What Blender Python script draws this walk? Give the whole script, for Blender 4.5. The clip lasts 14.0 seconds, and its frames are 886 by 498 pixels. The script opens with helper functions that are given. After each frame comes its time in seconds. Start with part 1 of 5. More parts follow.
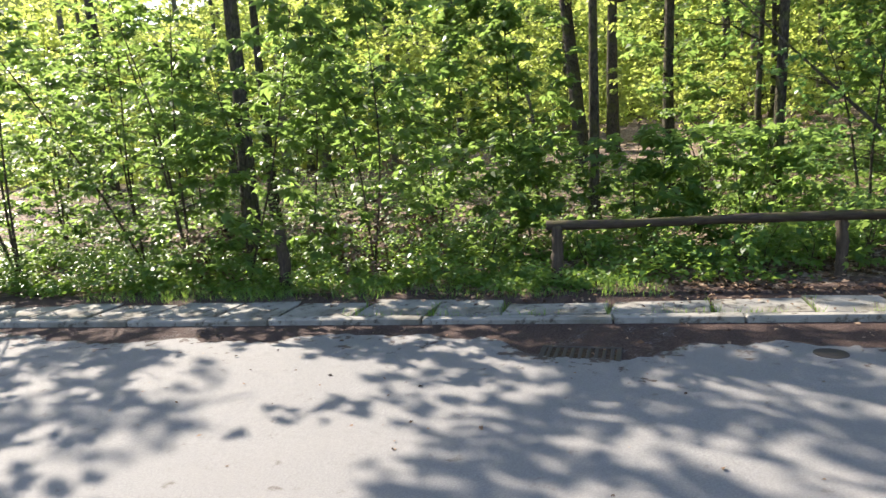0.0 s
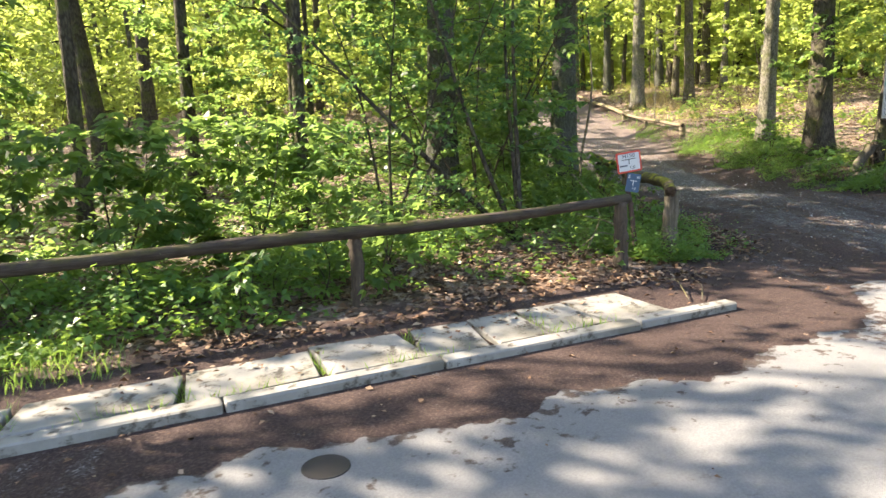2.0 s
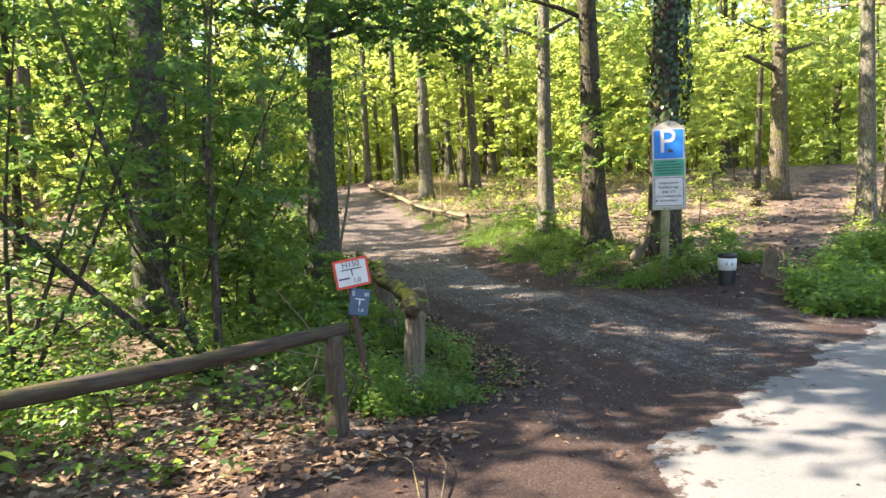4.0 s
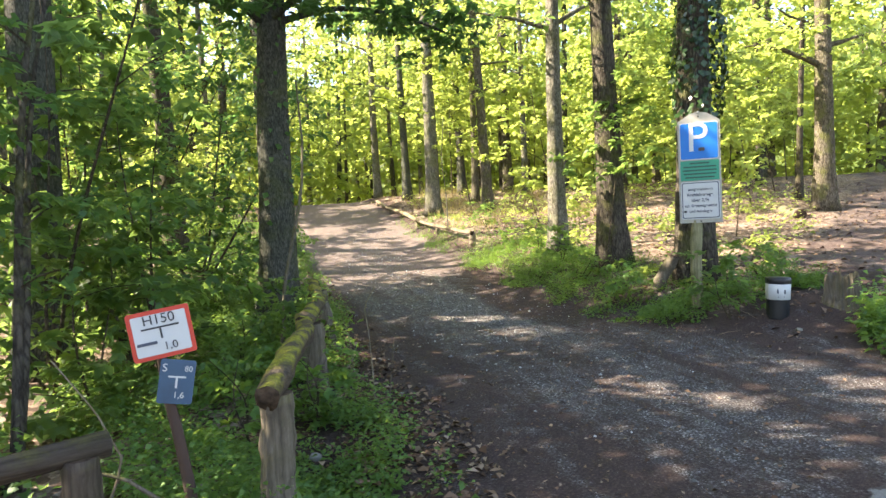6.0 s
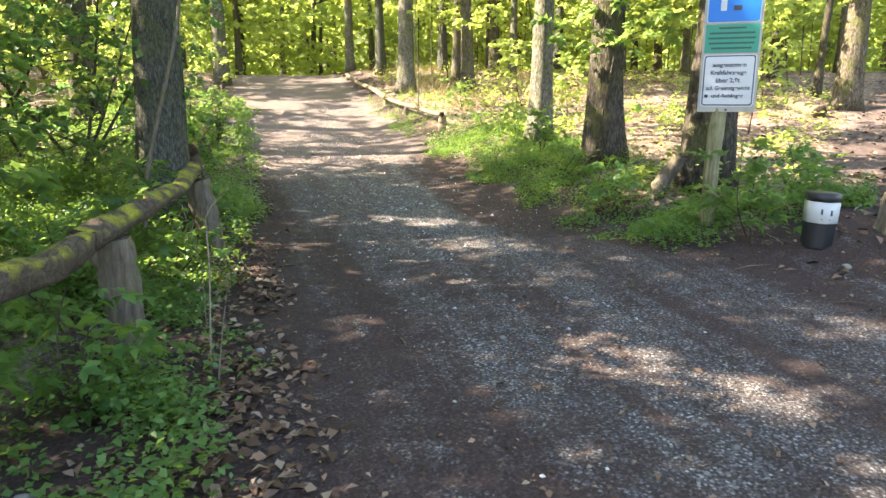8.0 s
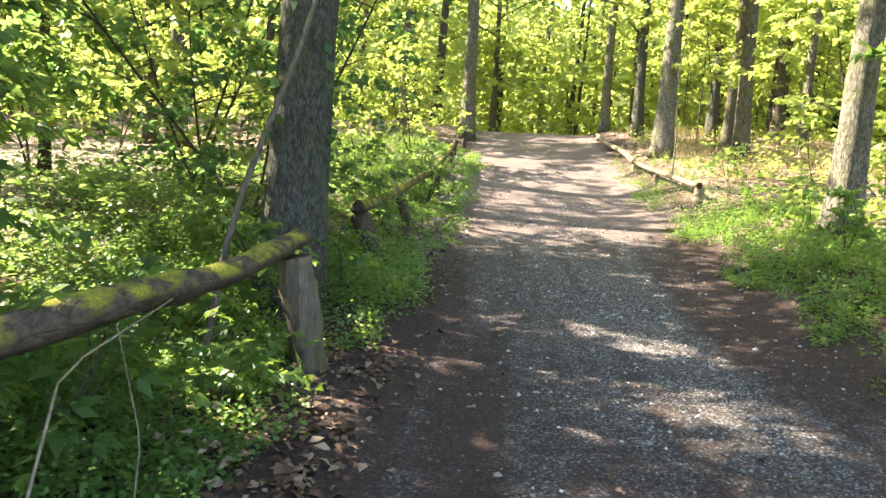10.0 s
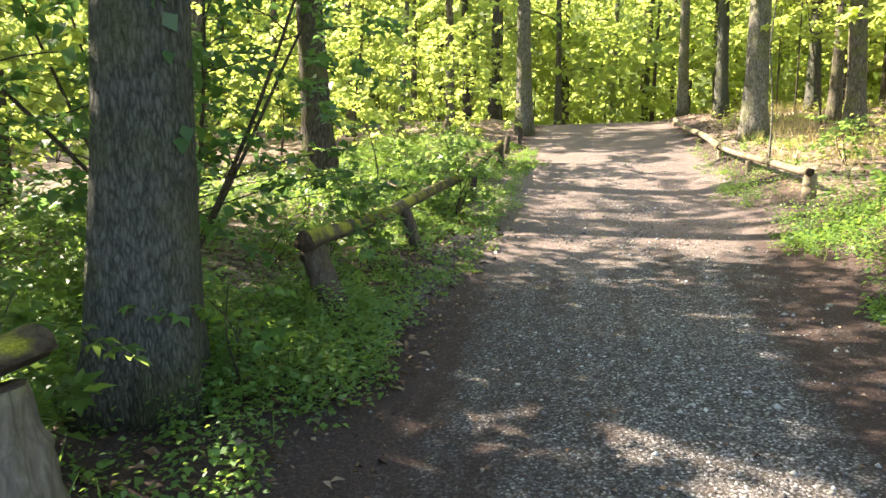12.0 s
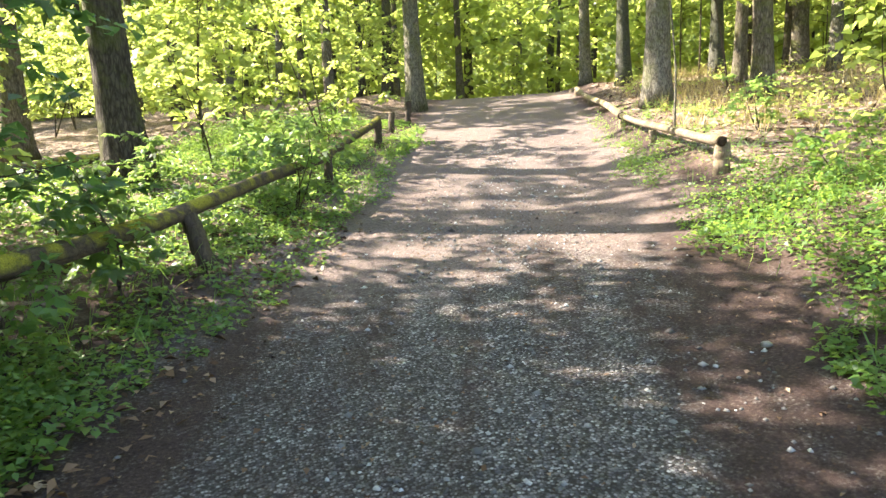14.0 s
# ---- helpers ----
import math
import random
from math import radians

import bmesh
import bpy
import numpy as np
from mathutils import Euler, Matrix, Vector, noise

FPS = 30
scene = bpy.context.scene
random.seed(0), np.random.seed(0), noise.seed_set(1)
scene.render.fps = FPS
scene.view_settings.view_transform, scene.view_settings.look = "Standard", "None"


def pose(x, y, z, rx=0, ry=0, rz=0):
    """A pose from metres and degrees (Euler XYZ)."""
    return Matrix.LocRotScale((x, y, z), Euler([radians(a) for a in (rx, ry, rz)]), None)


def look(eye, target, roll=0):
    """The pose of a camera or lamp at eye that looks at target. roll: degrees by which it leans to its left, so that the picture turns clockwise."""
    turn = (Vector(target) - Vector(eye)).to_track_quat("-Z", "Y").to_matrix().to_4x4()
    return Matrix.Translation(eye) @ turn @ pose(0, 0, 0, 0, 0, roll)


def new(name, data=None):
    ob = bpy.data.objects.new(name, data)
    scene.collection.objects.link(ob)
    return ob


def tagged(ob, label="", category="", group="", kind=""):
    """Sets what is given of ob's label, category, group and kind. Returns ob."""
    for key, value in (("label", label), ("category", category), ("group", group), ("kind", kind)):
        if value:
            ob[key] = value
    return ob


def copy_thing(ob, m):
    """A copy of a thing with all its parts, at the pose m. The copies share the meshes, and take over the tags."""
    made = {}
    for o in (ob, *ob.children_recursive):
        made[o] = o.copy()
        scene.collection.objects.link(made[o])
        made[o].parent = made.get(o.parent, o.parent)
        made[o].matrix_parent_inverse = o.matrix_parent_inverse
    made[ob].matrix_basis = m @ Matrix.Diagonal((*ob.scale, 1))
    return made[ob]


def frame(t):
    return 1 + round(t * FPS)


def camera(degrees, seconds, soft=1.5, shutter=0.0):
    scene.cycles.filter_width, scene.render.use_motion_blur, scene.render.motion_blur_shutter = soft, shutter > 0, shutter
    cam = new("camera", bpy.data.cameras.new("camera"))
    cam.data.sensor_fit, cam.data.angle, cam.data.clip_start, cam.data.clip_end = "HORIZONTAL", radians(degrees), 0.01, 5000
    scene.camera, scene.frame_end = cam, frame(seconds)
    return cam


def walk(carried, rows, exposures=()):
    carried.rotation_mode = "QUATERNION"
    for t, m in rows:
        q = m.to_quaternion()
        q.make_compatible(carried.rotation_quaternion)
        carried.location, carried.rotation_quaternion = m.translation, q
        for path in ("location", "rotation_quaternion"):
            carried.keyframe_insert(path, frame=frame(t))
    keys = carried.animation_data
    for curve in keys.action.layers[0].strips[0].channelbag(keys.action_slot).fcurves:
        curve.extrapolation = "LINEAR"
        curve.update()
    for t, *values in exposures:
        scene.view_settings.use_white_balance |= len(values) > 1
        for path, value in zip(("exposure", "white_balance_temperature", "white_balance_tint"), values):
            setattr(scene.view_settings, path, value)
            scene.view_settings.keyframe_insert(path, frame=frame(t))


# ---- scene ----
cam = camera(67.0, 14.0, shutter=0.1)
METRES, EYE, TILT, LEAN, TURN = 16.9, 1.5, 0.0, 0.0, 10.9
ROWS = [
    (0.0, 0.0, 0.0, 0.0, -0.48, -8.49, 3.19),
    (0.5, 0.0145, 0.0296, -0.0015, -7.25, -6.34, 2.01),
    (1.0, 0.0331, 0.0577, -0.0006, -11.68, -5.76, 2.63),
    (1.5, 0.0608, 0.0854, -0.0024, -22.08, -8.01, 3.05),
    (2.0, 0.0912, 0.1127, -0.0022, -35.67, -10.62, 2.1),
    (2.5, 0.1253, 0.1332, -0.0002, -38.39, -7.76, 2.62),
    (3.0, 0.1606, 0.1498, -0.0009, -47.79, -5.46, 2.84),
    (5.5, 0.3221, 0.2056, -0.0037, -52.53, -2.79, 1.99),
    (6.0, 0.3514, 0.2191, -0.0051, -49.21, -2.15, 2.7),
    (6.5, 0.3794, 0.2339, -0.0084, -56.02, -4.13, 1.54),
    (7.0, 0.4077, 0.2451, -0.0119, -54.62, -6.59, 1.34),
    (7.5, 0.4387, 0.2616, -0.0131, -52.63, -10.7, 0.7),
    (8.0, 0.4712, 0.2795, -0.0116, -50.05, -11.97, -0.24),
    (8.5, 0.5027, 0.2974, -0.0092, -45.69, -9.15, -0.74),
    (9.0, 0.5335, 0.3208, -0.0106, -37.65, -7.57, -1.78),
    (11.5, 0.6728, 0.447, -0.0116, -23.42, -7.94, -1.59),
    (12.0, 0.6967, 0.4745, -0.0093, -21.77, -7.69, 0.22),
    (12.5, 0.7198, 0.501, -0.0099, -26.77, -6.42, 0.81),
    (13.0, 0.7441, 0.5219, -0.0094, -28.87, -5.41, 2.56),
    (13.5, 0.7708, 0.541, -0.0127, -29.86, -7.28, 3.72),
    (14.0, 0.7971, 0.564, -0.0107, -28.6, -9.54, 2.38),
]
walk(cam, [(t, pose(0, 0, EYE, TILT, LEAN, TURN) @ pose(METRES * x, METRES * y, METRES * z, 90 + pitch, roll, yaw)) for t, x, y, z, yaw, pitch, roll in ROWS],
     [(0.0, 1.78, 6500, 15), (1.0, 2.25, 7000, 15), (2.0, 2.4, 7000, 15), (3.0, 2.3, 7000, 15), (5.5, 2.62, 7000, 15), (6.5, 2.62, 7000, 15), (8.0, 3.0, 7000, 15), (9.0, 3.02, 6900, 15), (11.5, 2.8, 7000, 15), (12.5, 2.78, 6750, 15), (14.0, 2.88, 6600, 15)])

# ---- world, sun, exposure ----
SUN_AZ, SUN_EL = radians(50), radians(37)      # azimuth counted from +y towards -x
world = bpy.data.worlds.new("sky")
scene.world = world
world.use_nodes = True
wn = world.node_tree.nodes
sky = wn.new("ShaderNodeTexSky")
sky.sky_type = "NISHITA"
sky.sun_disc = False
sky.sun_elevation, sky.sun_rotation = SUN_EL, -SUN_AZ
world.node_tree.links.new(sky.outputs[0], wn["Background"].inputs[0])
wn["Background"].inputs[1].default_value = 0.11
sun = new("sun", bpy.data.lights.new("sun", "SUN"))
sun.data.energy, sun.data.angle, sun.data.color = 5.0, radians(0.55), (1.0, 0.92, 0.77)
sun_dir = Vector((-math.sin(SUN_AZ) * math.cos(SUN_EL), math.cos(SUN_AZ) * math.cos(SUN_EL), math.sin(SUN_EL)))
sun.matrix_world = look(sun_dir * 60, (0, 0, 0))


# ---- materials ----
class Nodes:
    """A short way to write node materials."""

    def __init__(self, name, rough=0.8, spec=0.3):
        self.m = bpy.data.materials.new(name)
        self.m.use_nodes = True
        self.t = self.m.node_tree
        self.bsdf = self.t.nodes["Principled BSDF"]
        self.bsdf.inputs["Roughness"].default_value = rough
        self.bsdf.inputs["Specular IOR Level"].default_value = spec

    def put(self, socket, value):
        if hasattr(value, "is_linked"):
            self.t.links.new(value, socket)
        else:
            socket.default_value = value

    def node(self, kind, **inputs):
        n = self.t.nodes.new(kind)
        for k, v in inputs.items():
            self.put(n.inputs[k.replace("_", " ")], v)
        return n

    def coords(self, scale=(1, 1, 1), which="Object"):
        tc = self.t.nodes.new("ShaderNodeTexCoord")
        return self.node("ShaderNodeMapping", Vector=tc.outputs[which], Scale=scale).outputs[0]

    def noise(self, scale, detail=4, rough=0.6, vec=None, which="Object"):
        return self.node("ShaderNodeTexNoise", Vector=vec or self.coords(which=which), Scale=scale, Detail=detail, Roughness=rough).outputs["Fac"]

    def cells(self, scale, vec=None, feature="F1", out="Distance", rand=1.0):
        n = self.node("ShaderNodeTexVoronoi", Vector=vec or self.coords(), Scale=scale, Randomness=rand)
        n.feature = feature
        return n.outputs[out]

    def ramp(self, fac, *stops):
        n = self.node("ShaderNodeValToRGB", Fac=fac)
        el = n.color_ramp.elements
        while len(el) < len(stops):
            el.new(0.5)
        for e, (p, c) in zip(el, stops):
            e.position, e.color = p, (*c, 1) if len(c) == 3 else c
        return n.outputs[0]

    def span(self, fac, lo, hi, a=0.0, b=1.0):
        n = self.node("ShaderNodeMapRange", Value=fac, From_Min=lo, From_Max=hi, To_Min=a, To_Max=b)
        return n.outputs[0]

    def math(self, op, a, b=0.0):
        n = self.t.nodes.new("ShaderNodeMath")
        n.operation = op
        self.put(n.inputs[0], a)
        self.put(n.inputs[1], b)
        return n.outputs[0]

    def mix(self, fac, a, b, kind="MIX"):
        n = self.t.nodes.new("ShaderNodeMix")
        n.data_type, n.blend_type = "RGBA", kind
        self.put(n.inputs[0], fac)
        self.put(n.inputs[6], a if hasattr(a, "is_linked") else (*a, 1))
        self.put(n.inputs[7], b if hasattr(b, "is_linked") else (*b, 1))
        return n.outputs[2]

    def attr(self, name):
        n = self.t.nodes.new("ShaderNodeAttribute")
        n.attribute_name = name
        return n.outputs["Fac"]

    def island(self):
        return self.t.nodes.new("ShaderNodeNewGeometry").outputs["Random Per Island"]

    def random(self):
        return self.t.nodes.new("ShaderNodeObjectInfo").outputs["Random"]

    def done(self, colour, bump=None, strength=0.5, dist=0.02, rough=None):
        self.put(self.bsdf.inputs["Base Color"], colour if hasattr(colour, "is_linked") else (*colour, 1))
        if rough is not None:
            self.put(self.bsdf.inputs["Roughness"], rough)
        if bump is not None:
            b = self.node("ShaderNodeBump", Strength=strength, Distance=dist, Height=bump)
            self.t.links.new(b.outputs[0], self.bsdf.inputs["Normal"])
        return self.m


def leaf_material(name, dark, light, glow, through_share=0.5, rough=0.45):
    """Leaves that let light through; each leaf has a tone of its own."""
    n = Nodes(name, rough, 0.5)
    r = n.island()
    patch = n.noise(0.35, 2)
    tone = n.math("ADD", n.math("MULTIPLY", r, 0.6), n.math("MULTIPLY", patch, 0.5))
    col = n.ramp(tone, (0.1, dark), (0.9, light))
    n.put(n.bsdf.inputs["Base Color"], col)
    tr = n.node("ShaderNodeBsdfTranslucent", Color=n.mix(tone, [c * 0.75 for c in glow], glow))
    mx = n.node("ShaderNodeMixShader", Fac=through_share)
    n.t.links.new(n.bsdf.outputs[0], mx.inputs[1])
    n.t.links.new(tr.outputs[0], mx.inputs[2])
    n.t.links.new(mx.outputs[0], n.t.nodes["Material Output"].inputs[0])
    return n.m


M_LEAF = leaf_material("leaf_green", (0.026, 0.068, 0.018), (0.085, 0.16, 0.032), (0.31, 0.46, 0.105), 0.55)
M_LEAF_Y = leaf_material("leaf_yellow_green", (0.06, 0.13, 0.03), (0.18, 0.25, 0.06), (0.58, 0.67, 0.15), 0.62)
M_LEAF_D = leaf_material("leaf_dark", (0.024, 0.065, 0.016), (0.065, 0.14, 0.03), (0.19, 0.36, 0.09), 0.42, 0.4)
M_HERB = leaf_material("herb_green", (0.03, 0.10, 0.026), (0.13, 0.24, 0.05), (0.31, 0.46, 0.075), 0.45)
M_IVY = leaf_material("ivy", (0.010, 0.030, 0.008), (0.035, 0.075, 0.018), (0.06, 0.12, 0.02), 0.2, 0.3)
M_STRAW = leaf_material("dry_grass", (0.22, 0.17, 0.07), (0.42, 0.34, 0.14), (0.40, 0.32, 0.12), 0.3)


def litter_material():
    n = Nodes("dead_leaf", 0.75, 0.25)
    c = n.ramp(n.island(), (0.0, (0.045, 0.025, 0.015)), (0.35, (0.12, 0.065, 0.035)), (0.7, (0.21, 0.13, 0.08)), (1.0, (0.32, 0.235, 0.16)))
    return n.done(c, n.noise(60), 0.3)


def bark_material(name, dark, light, moss=0.0, groove=26.0):
    n = Nodes(name, 0.9, 0.15)
    v = n.coords((1, 1, 0.27))
    ridges = n.cells(groove, v, "DISTANCE_TO_EDGE")
    fine = n.noise(70, 5)
    big = n.noise(1.7, 3)
    streak = n.noise(groove * 0.6, 6, 0.72, n.coords((1, 1, 0.4)))
    h = n.math("ADD", n.math("ADD", n.math("MULTIPLY", n.span(ridges, 0.0, 0.3), 0.42), n.span(streak, 0.34, 0.66, 0.0, 0.6)), n.math("MULTIPLY", fine, 0.35))
    c = n.ramp(h, (0.1, [d * 0.45 for d in dark]), (0.45, dark), (1.0, light))
    c = n.mix(n.span(big, 0.35, 0.75), c, n.mix(1.0, c, (0.65, 0.72, 0.55), "MULTIPLY"))
    if moss:
        c = n.mix(n.math("MULTIPLY", n.span(n.noise(2.6, 5), 0.5, 0.62), moss), c, n.ramp(fine, (0.2, (0.05, 0.07, 0.012)), (0.8, (0.16, 0.17, 0.03))))
    return n.done(c, h, 0.9, 0.03)


M_BARK = bark_material("bark_oak", (0.075, 0.060, 0.046), (0.20, 0.17, 0.135), 0.5)
M_BARK_D = bark_material("bark_dark", (0.045, 0.036, 0.029), (0.12, 0.10, 0.08), 0.4)
M_BARK_L = bark_material("bark_pale", (0.095, 0.084, 0.068), (0.27, 0.245, 0.205), 0.35, 34)
M_BARK_G = bark_material("bark_grey_green", (0.058, 0.056, 0.046), (0.145, 0.142, 0.12), 0.25, 48)
M_TWIG = bark_material("twig_bark", (0.06, 0.045, 0.032), (0.15, 0.12, 0.09), 0.0, 60)


def wood_material(name, dark, light, moss=0.0, axis=(1, 1, 0.1)):
    """Weathered round timber with cracks along the grain."""
    n = Nodes(name, 0.85, 0.2)
    v = n.coords(axis)
    grain = n.noise(38, 6, 0.65, v)
    crack = n.cells(14, v, "DISTANCE_TO_EDGE")
    stain = n.noise(5, 4)
    c = n.ramp(grain, (0.3, dark), (0.7, light))
    c = n.mix(n.span(crack, 0.0, 0.05, 0.35, 0.0), c, [d * 0.3 for d in dark])
    c = n.mix(n.span(stain, 0.4, 0.7, 0.0, 0.6), c, [d * 0.7 for d in dark])
    if moss:
        up = n.node("ShaderNodeSeparateXYZ", Vector=n.t.nodes.new("ShaderNodeNewGeometry").outputs["Normal"]).outputs[2]
        k = n.math("MULTIPLY", n.span(n.noise(5, 6), 0.44, 0.58), n.span(up, -0.1, 0.6, 0.0, moss))
        c = n.mix(k, c, n.ramp(n.noise(90, 3), (0.3, (0.12, 0.12, 0.012)), (0.7, (0.36, 0.33, 0.035))))
    return n.done(c, n.math("ADD", grain, n.span(crack, 0.0, 0.08, 0.0, 0.4)), 0.6, 0.012)


M_RAIL = wood_material("dark_rail_timber", (0.028, 0.021, 0.016), (0.085, 0.066, 0.05), 0.15, (0.1, 1, 1))
M_POST = wood_material("dark_post_timber", (0.035, 0.026, 0.02), (0.11, 0.085, 0.064), 0.1)
M_LOG = wood_material("mossy_log", (0.034, 0.025, 0.018), (0.11, 0.083, 0.058), 0.95, (1, 0.35, 1))
M_STUMP = wood_material("grey_stump_wood", (0.06, 0.048, 0.036), (0.19, 0.16, 0.12), 0.25)
M_PALE = wood_material("pale_peeled_wood", (0.10, 0.075, 0.05), (0.30, 0.245, 0.18), 0.3)
M_POLE = wood_material("mossy_pole_wood", (0.12, 0.11, 0.06), (0.34, 0.31, 0.18), 0.4)


def end_grain_material():
    n = Nodes("end_grain", 0.9, 0.1)
    return n.done(n.ramp(n.noise(25), (0.3, (0.02, 0.014, 0.01)), (0.7, (0.09, 0.06, 0.04))), n.noise(60), 0.6)


def concrete_material():
    n = Nodes("weathered_concrete", 0.9, 0.2)
    r = n.random()
    base = n.ramp(n.noise(4, 5), (0.3, (0.21, 0.20, 0.18)), (0.7, (0.34, 0.325, 0.295)))
    base = n.mix(n.span(r, 0, 1, 0.0, 0.35), base, (0.26, 0.25, 0.22))
    grit = n.noise(180, 3)
    base = n.mix(n.span(grit, 0.55, 0.75, 0.0, 0.5), base, (0.16, 0.145, 0.125))
    base = n.mix(n.span(n.noise(2.2, 5), 0.43, 0.62, 0.0, 0.7), base, (0.105, 0.095, 0.07))
    base = n.mix(n.span(n.noise(9, 6, 0.7), 0.56, 0.64, 0.0, 0.8), base, (0.05, 0.04, 0.03))
    return n.done(base, n.math("ADD", grit, n.noise(12)), 0.5, 0.008)


def asphalt_material():
    n = Nodes("old_asphalt", 0.85, 0.3)
    grit = n.math("MULTIPLY", n.span(n.cells(230), 0.0, 0.6), 1.0)
    base = n.ramp(n.noise(90, 4), (0.3, (0.14, 0.138, 0.135)), (0.7, (0.225, 0.22, 0.215)))
    base = n.mix(n.span(n.noise(1.1, 5), 0.35, 0.7, 0.0, 0.5), base, (0.19, 0.18, 0.17))
    base = n.mix(n.span(n.noise(5.5, 6, 0.7), 0.62, 0.72, 0.0, 0.7), base, (0.07, 0.05, 0.038))
    soil = n.math("ADD", n.attr("edge"), n.math("MULTIPLY", n.math("SUBTRACT", n.math("ADD", n.noise(2.6, 5, 0.65), n.noise(11, 4)), 1.0), 1.5))
    base = n.mix(n.span(soil, 0.62, 0.76, 0.0, 0.93), base, n.ramp(n.noise(60, 5), (0.3, (0.028, 0.018, 0.015)), (0.7, (0.085, 0.058, 0.046))))
    return n.done(base, n.math("ADD", grit, n.noise(160, 3)), 0.5, 0.006)


def ground_material():
    """Humus, gravel in the track and leaf litter, by where they lie."""
    n = Nodes("forest_ground", 0.95, 0.15)
    fine, mid, big = n.noise(55, 6, 0.7), n.noise(7, 5), n.noise(0.9, 4)
    stones = n.cells(70)
    tint = n.cells(70, out="Color")
    grey = n.node("ShaderNodeSeparateColor", Color=tint).outputs[0]
    turned = n.node("ShaderNodeMapping", Vector=n.coords(), Rotation=(0, 0, radians(23.3))).outputs[0]
    rut = n.noise(1.0, 5, 0.6, n.node("ShaderNodeMapping", Vector=turned, Scale=(2.3, 0.16, 1)).outputs[0])
    humus = n.ramp(fine, (0.3, (0.034, 0.022, 0.019)), (0.55, (0.074, 0.05, 0.043)), (0.75, (0.155, 0.112, 0.097)))
    humus = n.mix(n.span(n.cells(20), 0.10, 0.2, 0.35, 0.0), humus, (0.17, 0.10, 0.06))
    gravel = n.ramp(grey, (0.0, (0.05, 0.046, 0.044)), (0.5, (0.15, 0.145, 0.14)), (0.85, (0.29, 0.265, 0.255)), (1.0, (0.56, 0.55, 0.53)))
    gravel = n.mix(n.span(stones, 0.45, 0.75), gravel, (0.06, 0.05, 0.042))
    lit = n.ramp(n.node("ShaderNodeSeparateColor", Color=n.cells(14, out="Color")).outputs[1], (0.0, (0.075, 0.05, 0.038)), (0.5, (0.22, 0.155, 0.115)), (1.0, (0.42, 0.335, 0.26)))
    dusty = n.ramp(n.noise(34, 6, 0.7), (0.3, (0.075, 0.056, 0.05)), (0.5, (0.165, 0.127, 0.113)), (0.72, (0.30, 0.245, 0.22)))
    dusty = n.mix(n.span(n.cells(46), 0.12, 0.2, 0.5, 0.0), dusty, (0.42, 0.40, 0.38))
    lit = n.mix(n.span(fine, 0.35, 0.6, 0.7, 0.0), lit, (0.05, 0.03, 0.02))
    k = n.span(n.math("ADD", n.attr("track"), n.math("MULTIPLY", n.math("SUBTRACT", n.math("ADD", n.math("ADD", mid, n.math("MULTIPLY", rut, 1.9)), fine), 1.95), 1.5)), 0.3, 1.05, 0.0, 0.9)
    k2 = n.span(n.math("ADD", n.attr("litter"), n.math("MULTIPLY", n.math("SUBTRACT", n.math("ADD", mid, big), 1.0), 0.8)), 0.35, 0.65)
    c = n.mix(k, n.mix(k2, humus, lit), gravel)
    k3 = n.span(n.math("ADD", n.attr("dust"), n.math("MULTIPLY", n.math("SUBTRACT", n.math("ADD", mid, rut), 1.0), 0.9)), 0.3, 0.8, 0.0, 0.85)
    c = n.mix(k3, c, dusty)
    h = n.math("ADD", n.math("MULTIPLY", n.math("MULTIPLY", n.span(stones, 0.0, 0.7, 1.0, 0.0), k), 0.8), n.math("ADD", n.math("MULTIPLY", n.noise(170, 4), 0.6), n.math("ADD", fine, mid)))
    return n.done(c, h, 0.8, 0.02)


def plain(name, colour, rough=0.5, spec=0.4, metal=0.0, dirt=0.3):
    n = Nodes(name, rough, spec)
    n.bsdf.inputs["Metallic"].default_value = metal
    c = n.mix(n.span(n.noise(9, 5), 0.5, 0.75, 0.0, dirt), colour, [v * 0.45 + 0.02 for v in colour])
    return n.done(c, n.noise(120, 3), 0.08, 0.004)


M_LITTER = litter_material()
M_END = end_grain_material()
M_CONCRETE = concrete_material()
M_ASPHALT = asphalt_material()
M_GROUND = ground_material()
M_BLUE = plain("sign_blue", (0.002, 0.15, 0.50), 0.5, dirt=0.1)
M_GREEN = plain("sign_green", (0.01, 0.23, 0.15), 0.4, dirt=0.1)
M_DKGREEN = plain("sign_dark_green", (0.004, 0.07, 0.05), 0.4, dirt=0.1)
M_WHITE = plain("sign_white", (0.50, 0.51, 0.51), 0.4, dirt=0.1)
M_BOARD = plain("grey_board", (0.36, 0.34, 0.29), 0.7, dirt=0.5)
M_RED = plain("sign_red", (0.50, 0.05, 0.03), 0.45)
M_PLATE_B = plain("plate_blue", (0.045, 0.085, 0.14), 0.65, dirt=0.6)
M_INK = plain("ink", (0.04, 0.04, 0.045), 0.6)
M_GREYINK = plain("faded_ink", (0.06, 0.07, 0.10), 0.6)
M_RUST = plain("rusty_steel", (0.08, 0.05, 0.038), 0.85, metal=0.2, dirt=0.7)
M_BLACK = plain("black_plastic", (0.018, 0.018, 0.02), 0.45)
M_IRON = plain("cast_iron", (0.06, 0.05, 0.045), 0.7, metal=0.5, dirt=0.6)


